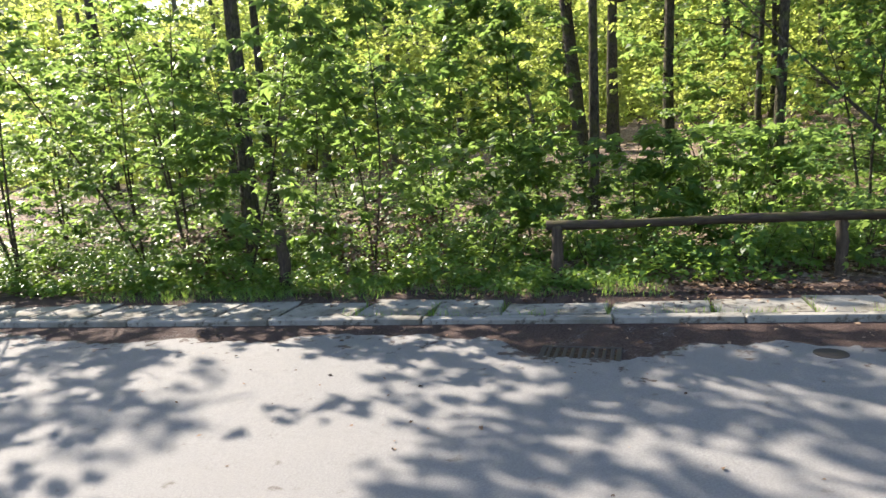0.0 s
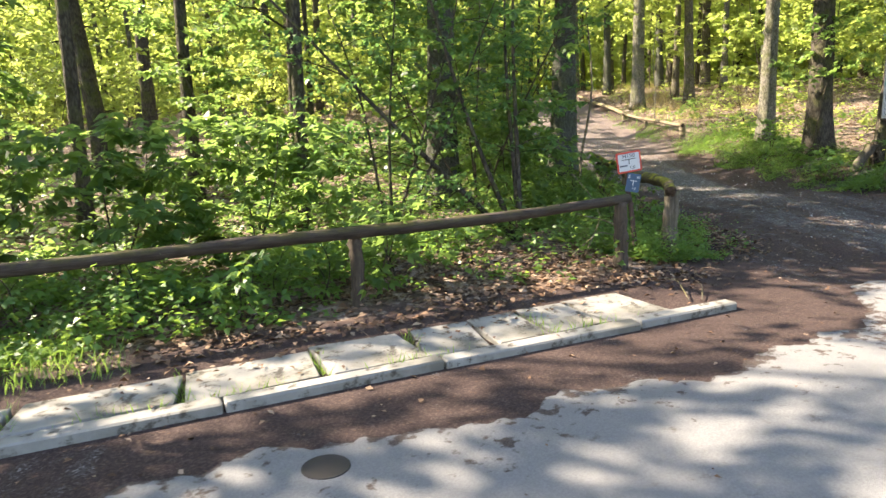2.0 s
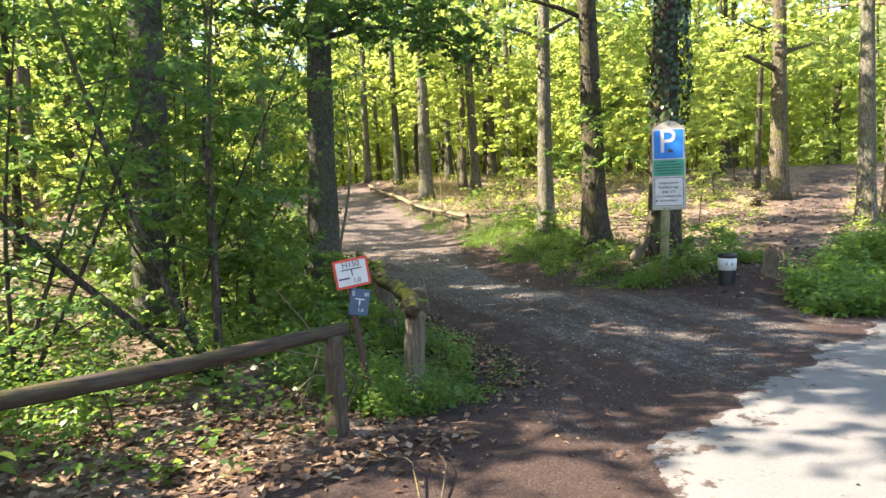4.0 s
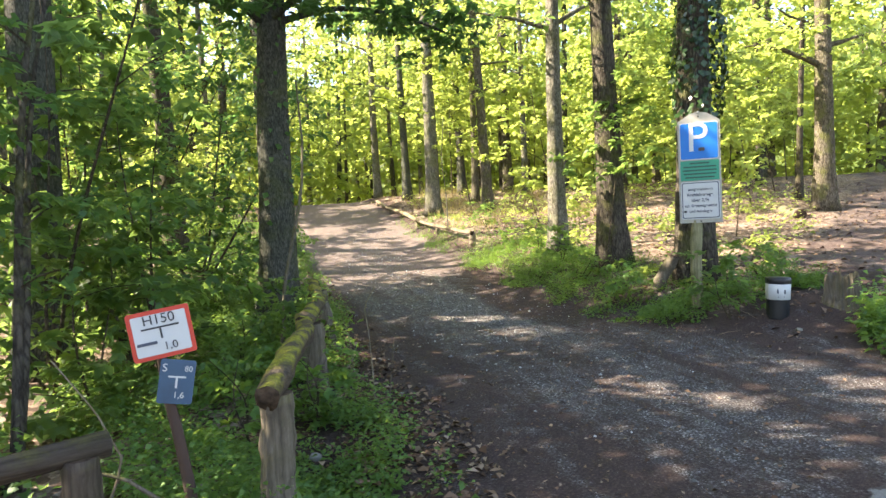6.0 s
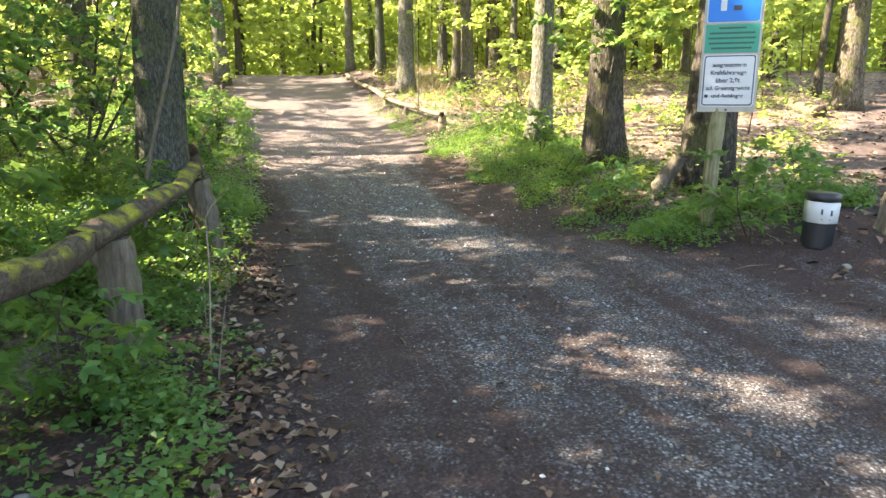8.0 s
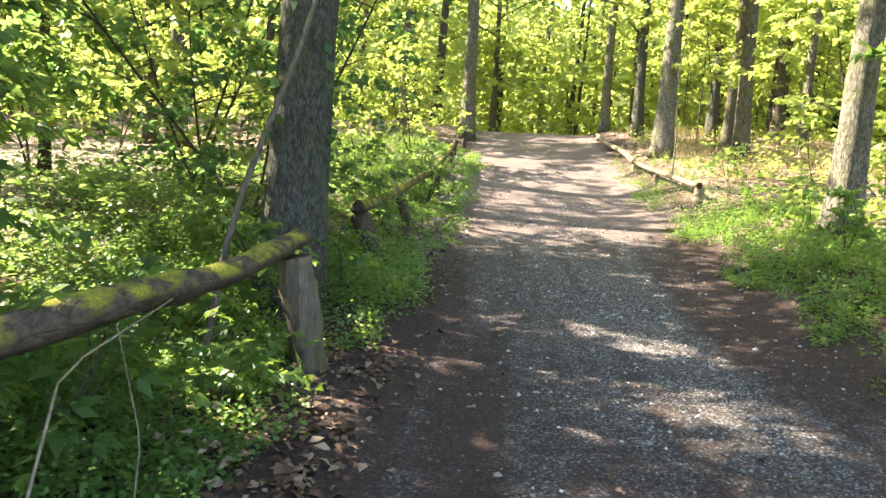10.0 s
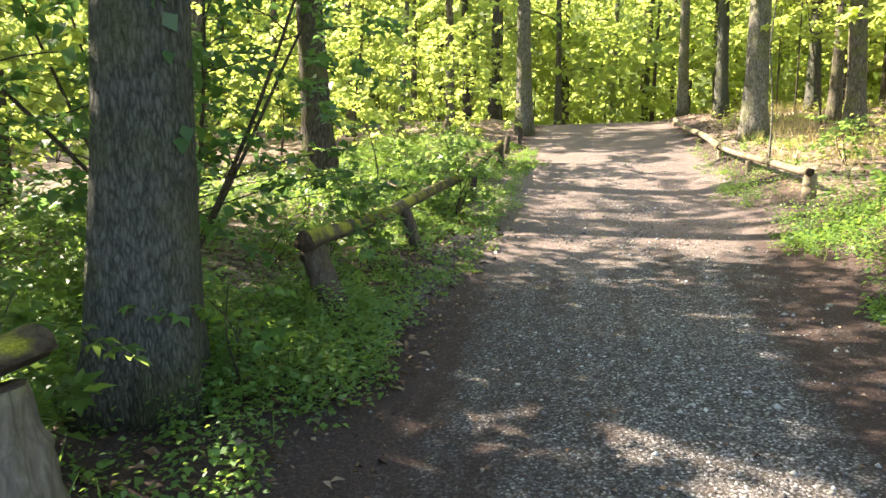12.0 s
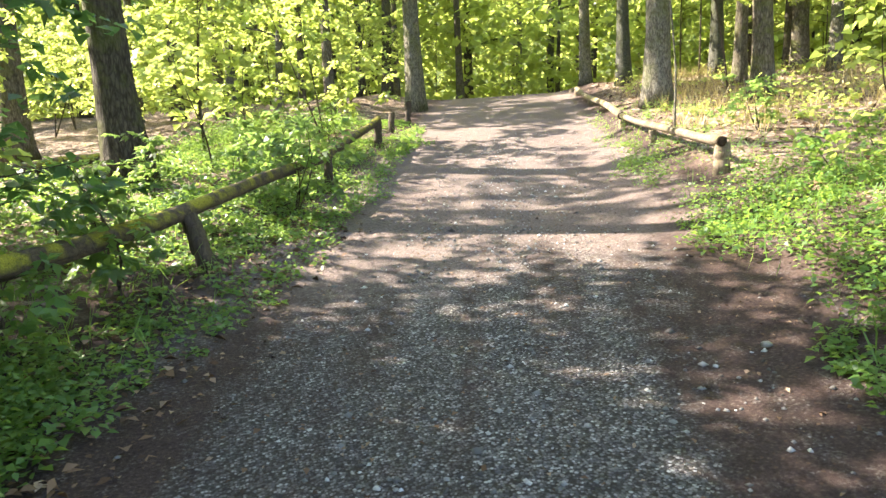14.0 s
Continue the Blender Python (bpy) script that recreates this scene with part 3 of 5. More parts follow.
# trees further off
def wood_types():
    types = []
    for k, (bark, lm) in enumerate(((M_BARK, M_LEAF_Y), (M_BARK_D, M_LEAF), (M_BARK_L, M_LEAF_Y), (M_BARK_D, M_LEAF_Y), (M_BARK, M_LEAF))):
        types.append(make_tree(40 + 5 * k, 46 + 3 * k, 15 + k % 3, 0.17 + 0.025 * k, 300 + k, bark, lm, (0.02 * (k - 2), 0.01), (3.0, 1.0), 3.3, 10, 210, 0.215, "forest tree deeper in the wood with yellow-green leaves", 16))
    return types


def clear(x, y, gap=3.4):
    """True where no path, sign or placed trunk stands in the way."""
    l = float(track_side(x, y))
    if y < 8.5 or (abs(l) < 3.2 and y < 42) or (x > 11 and abs(y - 8.2 - 0.30 * (x - 13)) < 2.2 and x < 45):
        return False
    return all((x - t[0]) ** 2 + (y - t[1]) ** 2 > gap ** 2 for t in TREES)


def glade(x, y):
    """The open, sunlit strip of wood on the upper side of the track."""
    return 19.5 < 0.643 * x + 0.766 * y < 37 and track_side(x, y) < 0 and x > -9


rng = np.random.default_rng(11)
TYPES = wood_types()
spots = []
for _ in range(4000):
    x, y = rng.uniform(-34, 62), rng.uniform(12, 70)
    if x < 9 and y < 17 or x > 11 and y < 0.2 * x + 6 or not clear(x, y) or glade(x, y):
        continue
    if x > 12 and y < 26 and x < 26 or -6 < x < 11 and 17 < y < 27:
        continue
    if all((x - a) ** 2 + (y - b) ** 2 > 4.3 ** 2 for a, b in spots):
        spots.append((x, y))
    if len(spots) >= 66:
        break
for k, (x, y) in enumerate(spots):
    copy_thing(TYPES[k % 5], pose(x, y, gz(x, y) - 0.05, 0, 0, rng.uniform(0, 360)))


def dress(tree, kind):
    """Climbing leaves on a trunk."""
    rng = np.random.default_rng(77)
    if kind == "vine":
        n, z0, z1, mat = 260, 1.2, 6.0, M_LEAF_D
    else:
        n, z0, z1, mat = 2600, 1.9, 7.5, M_IVY
    z = z0 + (z1 - z0) * rng.uniform(0, 1, n) ** 0.8
    a = rng.uniform(0, 6.283, n)
    r = 0.29 + 0.05 * np.sin(z * 3 + a * 2) + rng.uniform(0, 0.06, n)
    out = np.stack([np.cos(a), np.sin(a), np.zeros(n)], 1)
    lean = (0.02, 0.03) if kind == "vine" else (0.012, -0.035)
    at = out * r[:, None] + np.stack([lean[0] * z, lean[1] * z, z], 1)
    along = out * 0.35 + np.array([0, 0, -1.0]) + rng.normal(0, 0.35, (n, 3))
    along /= np.linalg.norm(along, axis=1)[:, None]
    size = rng.uniform(0.06, 0.12, n)
    part("ivy", quick_mesh("ivy", *leaves(rng, at, along, out + rng.normal(0, 0.3, (n, 3)), size, size * 0.9)), mat, tree, "climbing leaves")


def bough(tree, end, seed):
    """A low bough of a big tree that hangs over the track."""
    rng = np.random.default_rng(seed)
    q = np.linspace(0, 1, 9)
    a, b = np.array([0.08, 0.1, 4.3]), np.array(end, float)
    p = a + (b - a) * q[:, None] + np.array([0, 0, 0.35]) * np.sin(q * 3.1)[:, None] + rng.normal(0, 0.05, (9, 3)) * q[:, None]
    part("limb", tube_mesh("limb", p, 0.055 * (1 - 0.85 * q) + 0.006, sides=7, rough=0.05, seed=seed), M_BARK_G, tree, smooth=True)
    c = p[rng.integers(3, 9, 46)] + rng.normal(0, 1, (46, 3)) * [0.45, 0.45, 0.22]
    part("bough_leaf_mass", quick_mesh("bough_leaf_mass", *sprays(rng, c, 12, 0.5, 0.14, lobed=True)), M_LEAF_D, tree, "dark overhanging leaves")


for ob in list(scene.objects):
    if ob.get("label", "").startswith("dark stout tree"):
        bough(ob, (2.5, -1.2, 4.15), 1)
        bough(ob, (0.9, -2.3, 4.3), 2)
        bough(ob, (-1.9, -1.5, 4.0), 3)
    if ob.get("label", "").startswith("dark stout tree"):
        dress(ob, "vine")
    elif ob.get("label", "").startswith("thick ivy-clad"):
        dress(ob, "ivy")

# ---- undergrowth ----
# the arching bush and shrubs behind the timber rail
make_sapling(5.5, 9.4, 4.6, 501, M_LEAF_D, 0.075, 140, 4, 1.5, 0.22, 14, "dark many-stemmed bush arching over the timber rail", "bush", 0.17, thick=1.7, wood=M_BARK_D)
make_sapling(4.1, 10.2, 3.6, 502, M_LEAF_D, 0.08, 150, 4, 1.4, 0.12, 14, "dark fine-leaved bush behind the timber rail", "bush", 0.2, thick=1.3, wood=M_BARK_D)
make_sapling(6.0, 11.5, 3.8, 503, M_LEAF, 0.14, 72, 4, 1.3, 0.12, 12, "dark maple bush beside the mossy log rail", "bush", 0.22, lobed=True)
make_sapling(6.8, 14.2, 4.4, 504, M_LEAF, 0.15, 96, 3, 1.4, 0.2, 12, "maple bush in front of the stout tree", "bush", 0.2, lobed=True)
make_sapling(8.9, 16.4, 5.0, 505, M_LEAF_D, 0.11, 230, 4, 1.5, 0.02, 14, "dark leafy bush behind the log rail", "bush", 0.2)
make_sapling(7.0, 11.9, 3.2, 506, M_LEAF, 0.13, 72, 3, 1.0, 0.06, 12, "dark broad-leaved maple shrub beside the log rail", "bush", 0.12, lobed=True)
make_sapling(6.2, 10.4, 1.9, 507, M_LEAF, 0.13, 60, 2, 0.8, 0.06, 12, "low maple shrub behind the hydrant plate", "bush", 0.12, lobed=True)
make_sapling(8.0, 18.4, 4.6, 508, M_LEAF_D, 0.12, 150, 3, 1.5, 0.1, 12, "dark leafy bush in the shade of the stout tree", "bush", 0.2)
make_sapling(-2.35, 8.35, 0.95, 516, M_LITTER, 0.085, 60, 5, 0.75, 0.05, 10, "low heap of dead brush with withered red-brown leaves", "dead_bush", 0.35)
make_sapling(-4.6, 8.0, 0.8, 517, M_LITTER, 0.08, 40, 4, 0.6, 0.05, 10, "low dead bush with withered brown leaves", "dead_bush", 0.35)
SHRUBS = [
    make_sapling(-2.6, 8.6, 3.4, 511, M_LEAF, 0.15, 74, 2, 1.1, 0.06, 12, "leafy maple sapling at the road's edge", "shrub", lobed=True),
    make_sapling(0.9, 9.6, 2.2, 512, M_LEAF, 0.15, 60, 2, 1.0, 0.08, 12, "low maple shrub with broad fresh leaves", "shrub", lobed=True),
    make_sapling(-5.2, 8.4, 4.4, 513, M_LEAF, 0.135, 96, 3, 1.2, 0.05, 12, "dense roadside shrub of maple shoots", "shrub", lobed=True),
    make_sapling(-0.6, 10.8, 5.0, 514, M_LEAF, 0.17, 84, 1, 1.5, 0.3, 12, "tall maple sapling with layered leaves", "shrub", lobed=True),
    make_sapling(12.15, 20.0, 1.1, 515, M_LEAF, 0.10, 60, 3, 0.8, 0.1, 12, "low bush growing over the log rail", "shrub"),
]
SHRUB_SPOTS = [(-1.0, 9.6, 1), (-4.1, 7.9, 0), (-6.6, 9.4, 2), (-7.6, 8.0, 2), (-2.2, 11.2, 3), (-4.8, 12.0, 3), (-7.4, 12.5, 3), (-9.2, 10.8, 2), (-10.5, 8.6, 2), (-12.5, 10.5, 2),
               (2.2, 9.2, 1), (3.2, 11.4, 1), (-0.5, 14.0, 1), (2.9, 14.8, 0), (-3.0, 14.6, 0), (6.6, 15.2, 3), (-5.6, 15.8, 3), 
               (-9.0, 15.0, 3), (-8.0, 19.0, 3), (-12.0, 14.0, 3), (-14, 18, 3)]
for k, (x, y, i) in enumerate(SHRUB_SPOTS):
    copy_thing(SHRUBS[i], pose(x, y, gz(x, y) - 0.03, 0, 0, 47 * k))

# small seedlings on the verges
make_sapling(17.7, 15.9, 4.8, 551, M_LEAF_Y, 0.15, 60, 1, 1.7, 0.3, 12, "understorey maple leaning over the sunny verge", lobed=True)
make_sapling(14.7, 12.3, 4.2, 552, M_LEAF, 0.14, 44, 1, 1.3, 0.42, 12, "slender maple beside the dark trunks", lobed=True)
make_sapling(16.3, 11.2, 5.0, 553, M_LEAF_Y, 0.15, 60, 1, 1.9, 0.4, 12, "understorey maple behind the ivy-clad oak", lobed=True)
make_sapling(19.6, 13.0, 5.4, 554, M_LEAF_Y, 0.15, 70, 1, 2.0, 0.42, 12, "understorey maple over the litter floor", lobed=True)
SEEDLINGS = [
    make_sapling(6.9, 9.3, 0.75, 531, M_HERB, 0.10, 14, 2, 0.26, 0.25, 8, "leafy knee-high maple seedling", "seedling", lobed=True),
    make_sapling(8.2, 12.4, 0.55, 532, M_HERB, 0.085, 12, 2, 0.24, 0.2, 8, "leafy knee-high maple seedling", "seedling", lobed=True),
    make_sapling(10.4, 18.0, 1.0, 533, M_LEAF, 0.11, 18, 2, 0.35, 0.25, 8, "leafy waist-high maple seedling", "seedling", lobed=True),
]
for k, (x, y) in enumerate(((7.5, 9.4), (7.2, 10.3), (8.0, 11.0), (7.6, 11.2), (8.6, 11.6), (8.9, 13.0), (9.6, 13.9), (9.3, 14.7), (8.6, 14.6), (10.2, 15.9), (9.6, 16.6), (10.6, 17.0), (9.9, 18.6), (11.2, 19.0), (10.6, 20.3),
                            (11.6, 20.8), (12.4, 22.6), (11.7, 23.3), (13.2, 24.6), (12.2, 25.4), (13.6, 26.9), (1.1, 8.1), (2.55, 7.85), (3.0, 7.7), (1.8, 7.7), (2.2, 8.0), (3.4, 8.3), (0.2, 8.2), (4.4, 8.6), (-1.0, 7.9), (13.2, 10.9), (14.2, 12.4), (15.0, 13.6), (15.7, 14.9), (16.6, 16.6),
                            (12.9, 9.0), (14.4, 9.3), (15.2, 9.6), (16.0, 11.5), (17.4, 14.0), (18.3, 17.6), (18.8, 19.9))):
    copy_thing(SEEDLINGS[k % 3], pose(x, y, gz(x, y) - 0.03, 0, 0, 67 * k))
for k, (x, y) in enumerate(((18.4, 16.0), (19.6, 18.4), (11.2, 22.4), (11.9, 24.6), (20.2, 12.8))):
    make_sapling(x, y, 1.9 + 0.3 * (k % 3), 540 + k, M_LEAF_Y, 0.15, 24, 1, 0.9, 0.35, 9, "slender maple sapling with pale green leaves")

# yellow-green understorey of the open wood
UNDER = [
    make_sapling(26.0, 20.5, 5.5, 521, M_LEAF_Y, 0.15, 150, 1, 2.2, 0.28, 16, "understorey maple with bright yellow-green leaves"),
    make_sapling(24.5, 28.5, 6.5, 522, M_LEAF_Y, 0.15, 160, 1, 2.3, 0.3, 16, "understorey maple with bright yellow-green leaves"),
    make_sapling(11.0, 26.0, 4.2, 523, M_LEAF_Y, 0.14, 120, 2, 1.7, 0.15, 15, "sunlit maple shrub with pale green leaves"),
    make_sapling(31.0, 17.0, 6.0, 524, M_LEAF_Y, 0.15, 150, 1, 2.4, 0.35, 16, "understorey maple with bright yellow-green leaves"),
]
rng = np.random.default_rng(21)
placed, k = [(26, 20.5), (24.5, 28.5), (11, 26), (31, 17)], 0
for _ in range(6000):
    x, y = rng.uniform(-22, 50), rng.uniform(12, 52)
    l = float(track_side(x, y))
    left = l < 0
    if abs(l) < 2.9 or (x > 11 and abs(y - 8.2 - 0.30 * (x - 13)) < 2.6) or (not left and (x < 23 and y < 21 or y < 0.2 * x + 6 or x - 0.6 * y < 7.0)) or (left and x < 8 and y < 20) or (left and l > -4.5 and y < 22) or (glade(x, y) and rng.uniform() < 0.45):
        continue
    if all((x - a) ** 2 + (y - b) ** 2 > (2.3 if y < 36 else 3.0) ** 2 for a, b in placed):
        placed.append((x, y))
        i = (2 if rng.uniform() < 0.55 or glade(x, y) else 1) if left else (0, 1, 3)[k % 3]
        copy_thing(UNDER[i], pose(x, y, gz(x, y) - 0.03, 0, 0, rng.uniform(0, 360)))
        k += 1
    if k >= 108:
        break


def thin_trees():
    """Slender trunks far back in the wood, with light crowns."""
    rng = np.random.default_rng(35)
    kinds = [make_tree(28 + 4 * k, 44 + 5 * k, 15 + k, 0.11 + 0.03 * k, 320 + k, bark, M_LEAF_Y, (0.02 - 0.02 * k, 0.0), (4.0, 1.0), 2.8, 6, 84, 0.3, "slender far tree with a light yellow-green crown", 12) for k, bark in enumerate((M_BARK_D, M_BARK, M_BARK_G))]
    put = []
    for _ in range(3000):
        az, r = rng.uniform(-1.35, 0.75), rng.uniform(24, 60)
        x, y = 6 - math.sin(az) * r, 6 + math.cos(az) * r
        if clear(x, y, 1.5) and (not glade(x, y) or len(put) % 3 == 0) and all((x - a) ** 2 + (y - b) ** 2 > 2.6 ** 2 for a, b in put + spots):
            put.append((x, y))
            copy_thing(kinds[len(put) % 3], pose(x, y, gz(x, y) - 0.05, 0, 0, rng.uniform(0, 360)))
        if len(put) >= 85:
            break


thin_trees()


def far_woods():
    """The closed wall of foliage all round, beyond the trees that can be told apart."""
    rng = np.random.default_rng(31)
    n = 9500
    az = np.where(rng.uniform(0, 1, n) < 0.86, rng.uniform(-1.55, 0.95, n), rng.uniform(-np.pi, np.pi, n))
    r = rng.uniform(38, 74, n)
    x, y = 6 - np.sin(az) * r, 8 + np.cos(az) * r
    z = ground_z(x, y) + rng.uniform(0, 1, n) ** 1.4 * np.where(np.cos(az) > -0.2, 19, 9)
    keep = ~((np.abs(y) < 9) & (np.abs(x) > 20))
    c = np.stack([x, y, z], 1)[keep]
    n = 2600
    az, r = rng.uniform(-1.5, 0.9, n), rng.uniform(36, 62, n)
    x, y = 6 - np.sin(az) * r, 8 + np.cos(az) * r
    c = np.vstack([c, np.stack([x, y, ground_z(x, y) + rng.uniform(0, 6.5, n)], 1)])
    ob = part("far_woods", quick_mesh("far_woods", *sprays(rng, c, 12, 1.9, 0.46, 0.5)), M_LEAF_Y)
    return tagged(ob, "distant closed wood of yellow-green foliage", "woods", kind="stuff")


far_woods()


def distance():
    """A plain glowing wall that stands in for hazy light far behind the trees."""
    n = Nodes("far_glow", 1.0, 0.0)
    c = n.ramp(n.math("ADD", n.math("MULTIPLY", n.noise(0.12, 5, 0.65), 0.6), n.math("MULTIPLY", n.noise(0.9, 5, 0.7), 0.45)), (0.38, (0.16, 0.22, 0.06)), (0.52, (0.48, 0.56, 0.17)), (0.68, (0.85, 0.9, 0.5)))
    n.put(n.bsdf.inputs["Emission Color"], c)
    # emission put into the wall so gaps between leaves look bright
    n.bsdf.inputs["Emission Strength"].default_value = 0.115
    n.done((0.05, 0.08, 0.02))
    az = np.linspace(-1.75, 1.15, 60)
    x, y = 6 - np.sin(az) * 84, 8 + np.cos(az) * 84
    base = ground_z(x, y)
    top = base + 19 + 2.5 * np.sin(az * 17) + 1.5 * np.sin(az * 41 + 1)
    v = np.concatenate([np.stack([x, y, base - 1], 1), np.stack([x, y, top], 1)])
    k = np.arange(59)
    return tagged(part("backdrop", quick_mesh("backdrop", v, np.stack([k, k + 1, k + 61, k + 60], 1)), n.m), "glowing pale green backdrop wall standing in for the far sunlit wood", "backdrop", kind="structure")


distance()


# ---- herbs, grass, litter, stones: what nobody could count ----
def scatter(rng, n, x0, x1, y0, y1, test):
    x, y = rng.uniform(x0, x1, n), rng.uniform(y0, y1, n)
    k = test(x, y)
    return x[k], y[k]


def clumpy(x, y, seed):
    """Uneven cover between 0 and 1."""
    r = np.random.default_rng(seed)
    v = sum(np.sin(f * (x * np.cos(a) + y * np.sin(a)) + p) for f, a, p in zip((1.1, 1.9, 3.1, 4.7, 6.3), r.uniform(0, 6, 5), r.uniform(0, 6, 5)))
    return smoothstep(v, -2.2, 2.2)


def herbs(name, label, seed, x, y, height, leaf, per, mat, blade=leaves, scale=1.0):
    """Small plants: leaves in pairs up short leaning stalks."""
    rng = np.random.default_rng(seed)
    n = len(x)
    h = height * rng.uniform(0.35, 1.3, n) * (0.25 + 1.2 * clumpy(x, y, seed + 1)) * scale
    t = np.linspace(0.2, 1.0, per)[None] + rng.uniform(-0.08, 0.08, (n, per))
    az = rng.uniform(0, 6.283, (n, 1)) + np.arange(per)[None] * 2.4
    lean = rng.normal(0, 0.18, (n, 1, 2))
    rad = 0.012 + 0.03 * rng.uniform(0, 1, (n, per))
    px = x[:, None] + lean[..., 0] * t * h[:, None] + np.cos(az) * rad
    py = y[:, None] + lean[..., 1] * t * h[:, None] + np.sin(az) * rad
    pz = ground_z(x, y)[:, None] + t * h[:, None]
    at = np.stack([px, py, pz], -1).reshape(-1, 3)
    al = np.stack([np.cos(az), np.sin(az), rng.normal(0.05, 0.35, (n, per))], -1).reshape(-1, 3)
    al /= np.linalg.norm(al, axis=1)[:, None]
    up = np.array([0, 0, 1.0]) + rng.normal(0, 0.35, (n * per, 3))
    size = (leaf * rng.uniform(0.55, 1.3, (n, per)) * (1.2 - 0.5 * t)).ravel()
    ob = part(name, quick_mesh(name, *blade(rng, at, al, up, size, size * rng.uniform(0.5, 0.85, n * per))), mat)
    return tagged(ob, label, "plants", kind="stuff")


def grass(name, label, seed, x, y, height, mat, width=0.007):
    rng = np.random.default_rng(seed)
    n = len(x)
    at = np.stack([x, y, ground_z(x, y) - 0.01], 1)
    al = np.stack([rng.normal(0, 0.4, n), rng.normal(0, 0.4, n), np.ones(n)], 1)
    al /= np.linalg.norm(al, axis=1)[:, None]
    h = height * rng.uniform(0.4, 1.2, n)
    ob = part(name, quick_mesh(name, *leaves(rng, at, al, rng.normal(0, 1, (n, 3)), h, np.full(n, width) * rng.uniform(0.7, 1.5, n))), mat)
    return tagged(ob, label, "grass", kind="stuff")


def litter(name, label, seed, x, y, size=0.07, lift=0.03, base=0.0, slim=1.0):
    rng = np.random.default_rng(seed)
    n = len(x)
    at = np.stack([x, y, np.maximum(ground_z(x, y), base - 9 * (base == 0)) + rng.uniform(0.004, lift, n)], 1)
    az = rng.uniform(0, 6.283, n)
    al = np.stack([np.cos(az), np.sin(az), rng.normal(0, 0.22, n)], 1)
    al /= np.linalg.norm(al, axis=1)[:, None]
    s = size * rng.uniform(0.45, 1.25, n)
    ob = part(name, quick_mesh(name, *leaves(rng, at, al, np.array([0, 0, 1.0]) + rng.normal(0, 0.3, (n, 3)), s, s * slim * rng.uniform(0.4, 0.8, n))), M_LITTER)
    return tagged(ob, label, "leaf litter", kind="stuff")


def pebbles(name, label, seed, x, y, size):
    """Rough eight-sided stones half sunk in the ground."""
    rng = np.random.default_rng(seed)
    n = len(x)
    base = np.array([[1, 0, 0], [0, 1, 0], [-1, 0, 0], [0, -1, 0], [0, 0, 0.7], [0, 0, -0.6]], float)
    s = size * rng.lognormal(0, 0.35, n)
    v = base[None] * rng.uniform(0.6, 1.25, (n, 6, 1)) * s[:, None, None]
    a = rng.uniform(0, 6.283, n)
    c, q = np.cos(a)[:, None], np.sin(a)[:, None]
    v = np.stack([v[..., 0] * c - v[..., 1] * q, v[..., 0] * q + v[..., 1] * c, v[..., 2]], -1)
    v += np.stack([x, y, ground_z(x, y) + s * 0.12], 1)[:, None]
    tri = np.array([[0, 1, 4], [1, 2, 4], [2, 3, 4], [3, 0, 4], [1, 0, 5], [2, 1, 5], [3, 2, 5], [0, 3, 5]])
    f = (tri[None] + 6 * np.arange(n)[:, None, None]).reshape(-1, 3)
    return tagged(part(name, quick_mesh(name, v.reshape(-1, 3), f), M_GRAVEL), label, "gravel", kind="stuff")


def gravel_material():
    n = Nodes("gravel_stones", 0.85, 0.25)
    c = n.ramp(n.island(), (0.0, (0.07, 0.062, 0.056)), (0.5, (0.18, 0.175, 0.165)), (0.8, (0.32, 0.31, 0.295)), (1.0, (0.58, 0.57, 0.54)))
    return n.done(c, n.noise(150, 3), 0.3, 0.004)


M_GRAVEL = gravel_material()
rng = np.random.default_rng(41)


def left_verge(x, y):
    l = track_side(x, y)
    return (l + np.abs(rng.normal(0, 0.28, len(x))) < -1.6 + 0.15 * smoothstep(y, 13, 16) - 0.15 * np.sin(y * 1.7)) & (l > -6.5)


x, y = scatter(rng, 26000, 5.9, 10.5, 7.4, 16, lambda x, y: left_verge(x, y) & (track_side(x, y) > -4.4) & (rng.uniform(0, 1, len(x)) < (0.08 + 0.92 * clumpy(x, y, 5)) * np.where((track_side(x, y) > -2.0 - 0.15 * np.sin(y * 2.7)) & (y < 12.5), 0.2, 1.0)))
herbs("verge_herbs", "fresh green herbs along the mossy log rail", 51, x, y, 0.33, 0.046, 10, M_HERB, scale=0.6 + 0.4 * smoothstep(-track_side(x, y), 2.3, 3.2))
x, y = scatter(rng, 30000, 6, 16, 14, 30, lambda x, y: left_verge(x, y) & (rng.uniform(0, 1, len(x)) < 0.08 + 0.92 * clumpy(x, y, 6)))
herbs("bank_herbs", "green herbs and seedlings on the bank beside the track", 52, x, y, 0.30, 0.058, 9, M_HERB, scale=0.4 + 0.6 * smoothstep(-track_side(x, y), 2.9, 3.8))
x, y = scatter(rng, 12000, -9, 5.6, 7.05, 10.4, lambda x, y: (rng.uniform(0, 1, len(x)) < clumpy(x, y, 7) * np.where((x > 3.5) & (y < 9.2), 0.12, 1.0)) & ((y > 7.3) | (x < 0.2)))
herbs("rail_herbs", "low green herbs under the timber rail", 53, x, y, 0.42, 0.075, 8, M_HERB)
x, y = scatter(rng, 9000, -12, 9, 10, 22, lambda x, y: (track_side(x, y) < -4) & (rng.uniform(0, 1, len(x)) < clumpy(x, y, 8) * 0.8))
herbs("wood_herbs", "sparse seedlings on the shaded wood floor", 54, x, y, 0.6, 0.13, 6, M_LEAF)


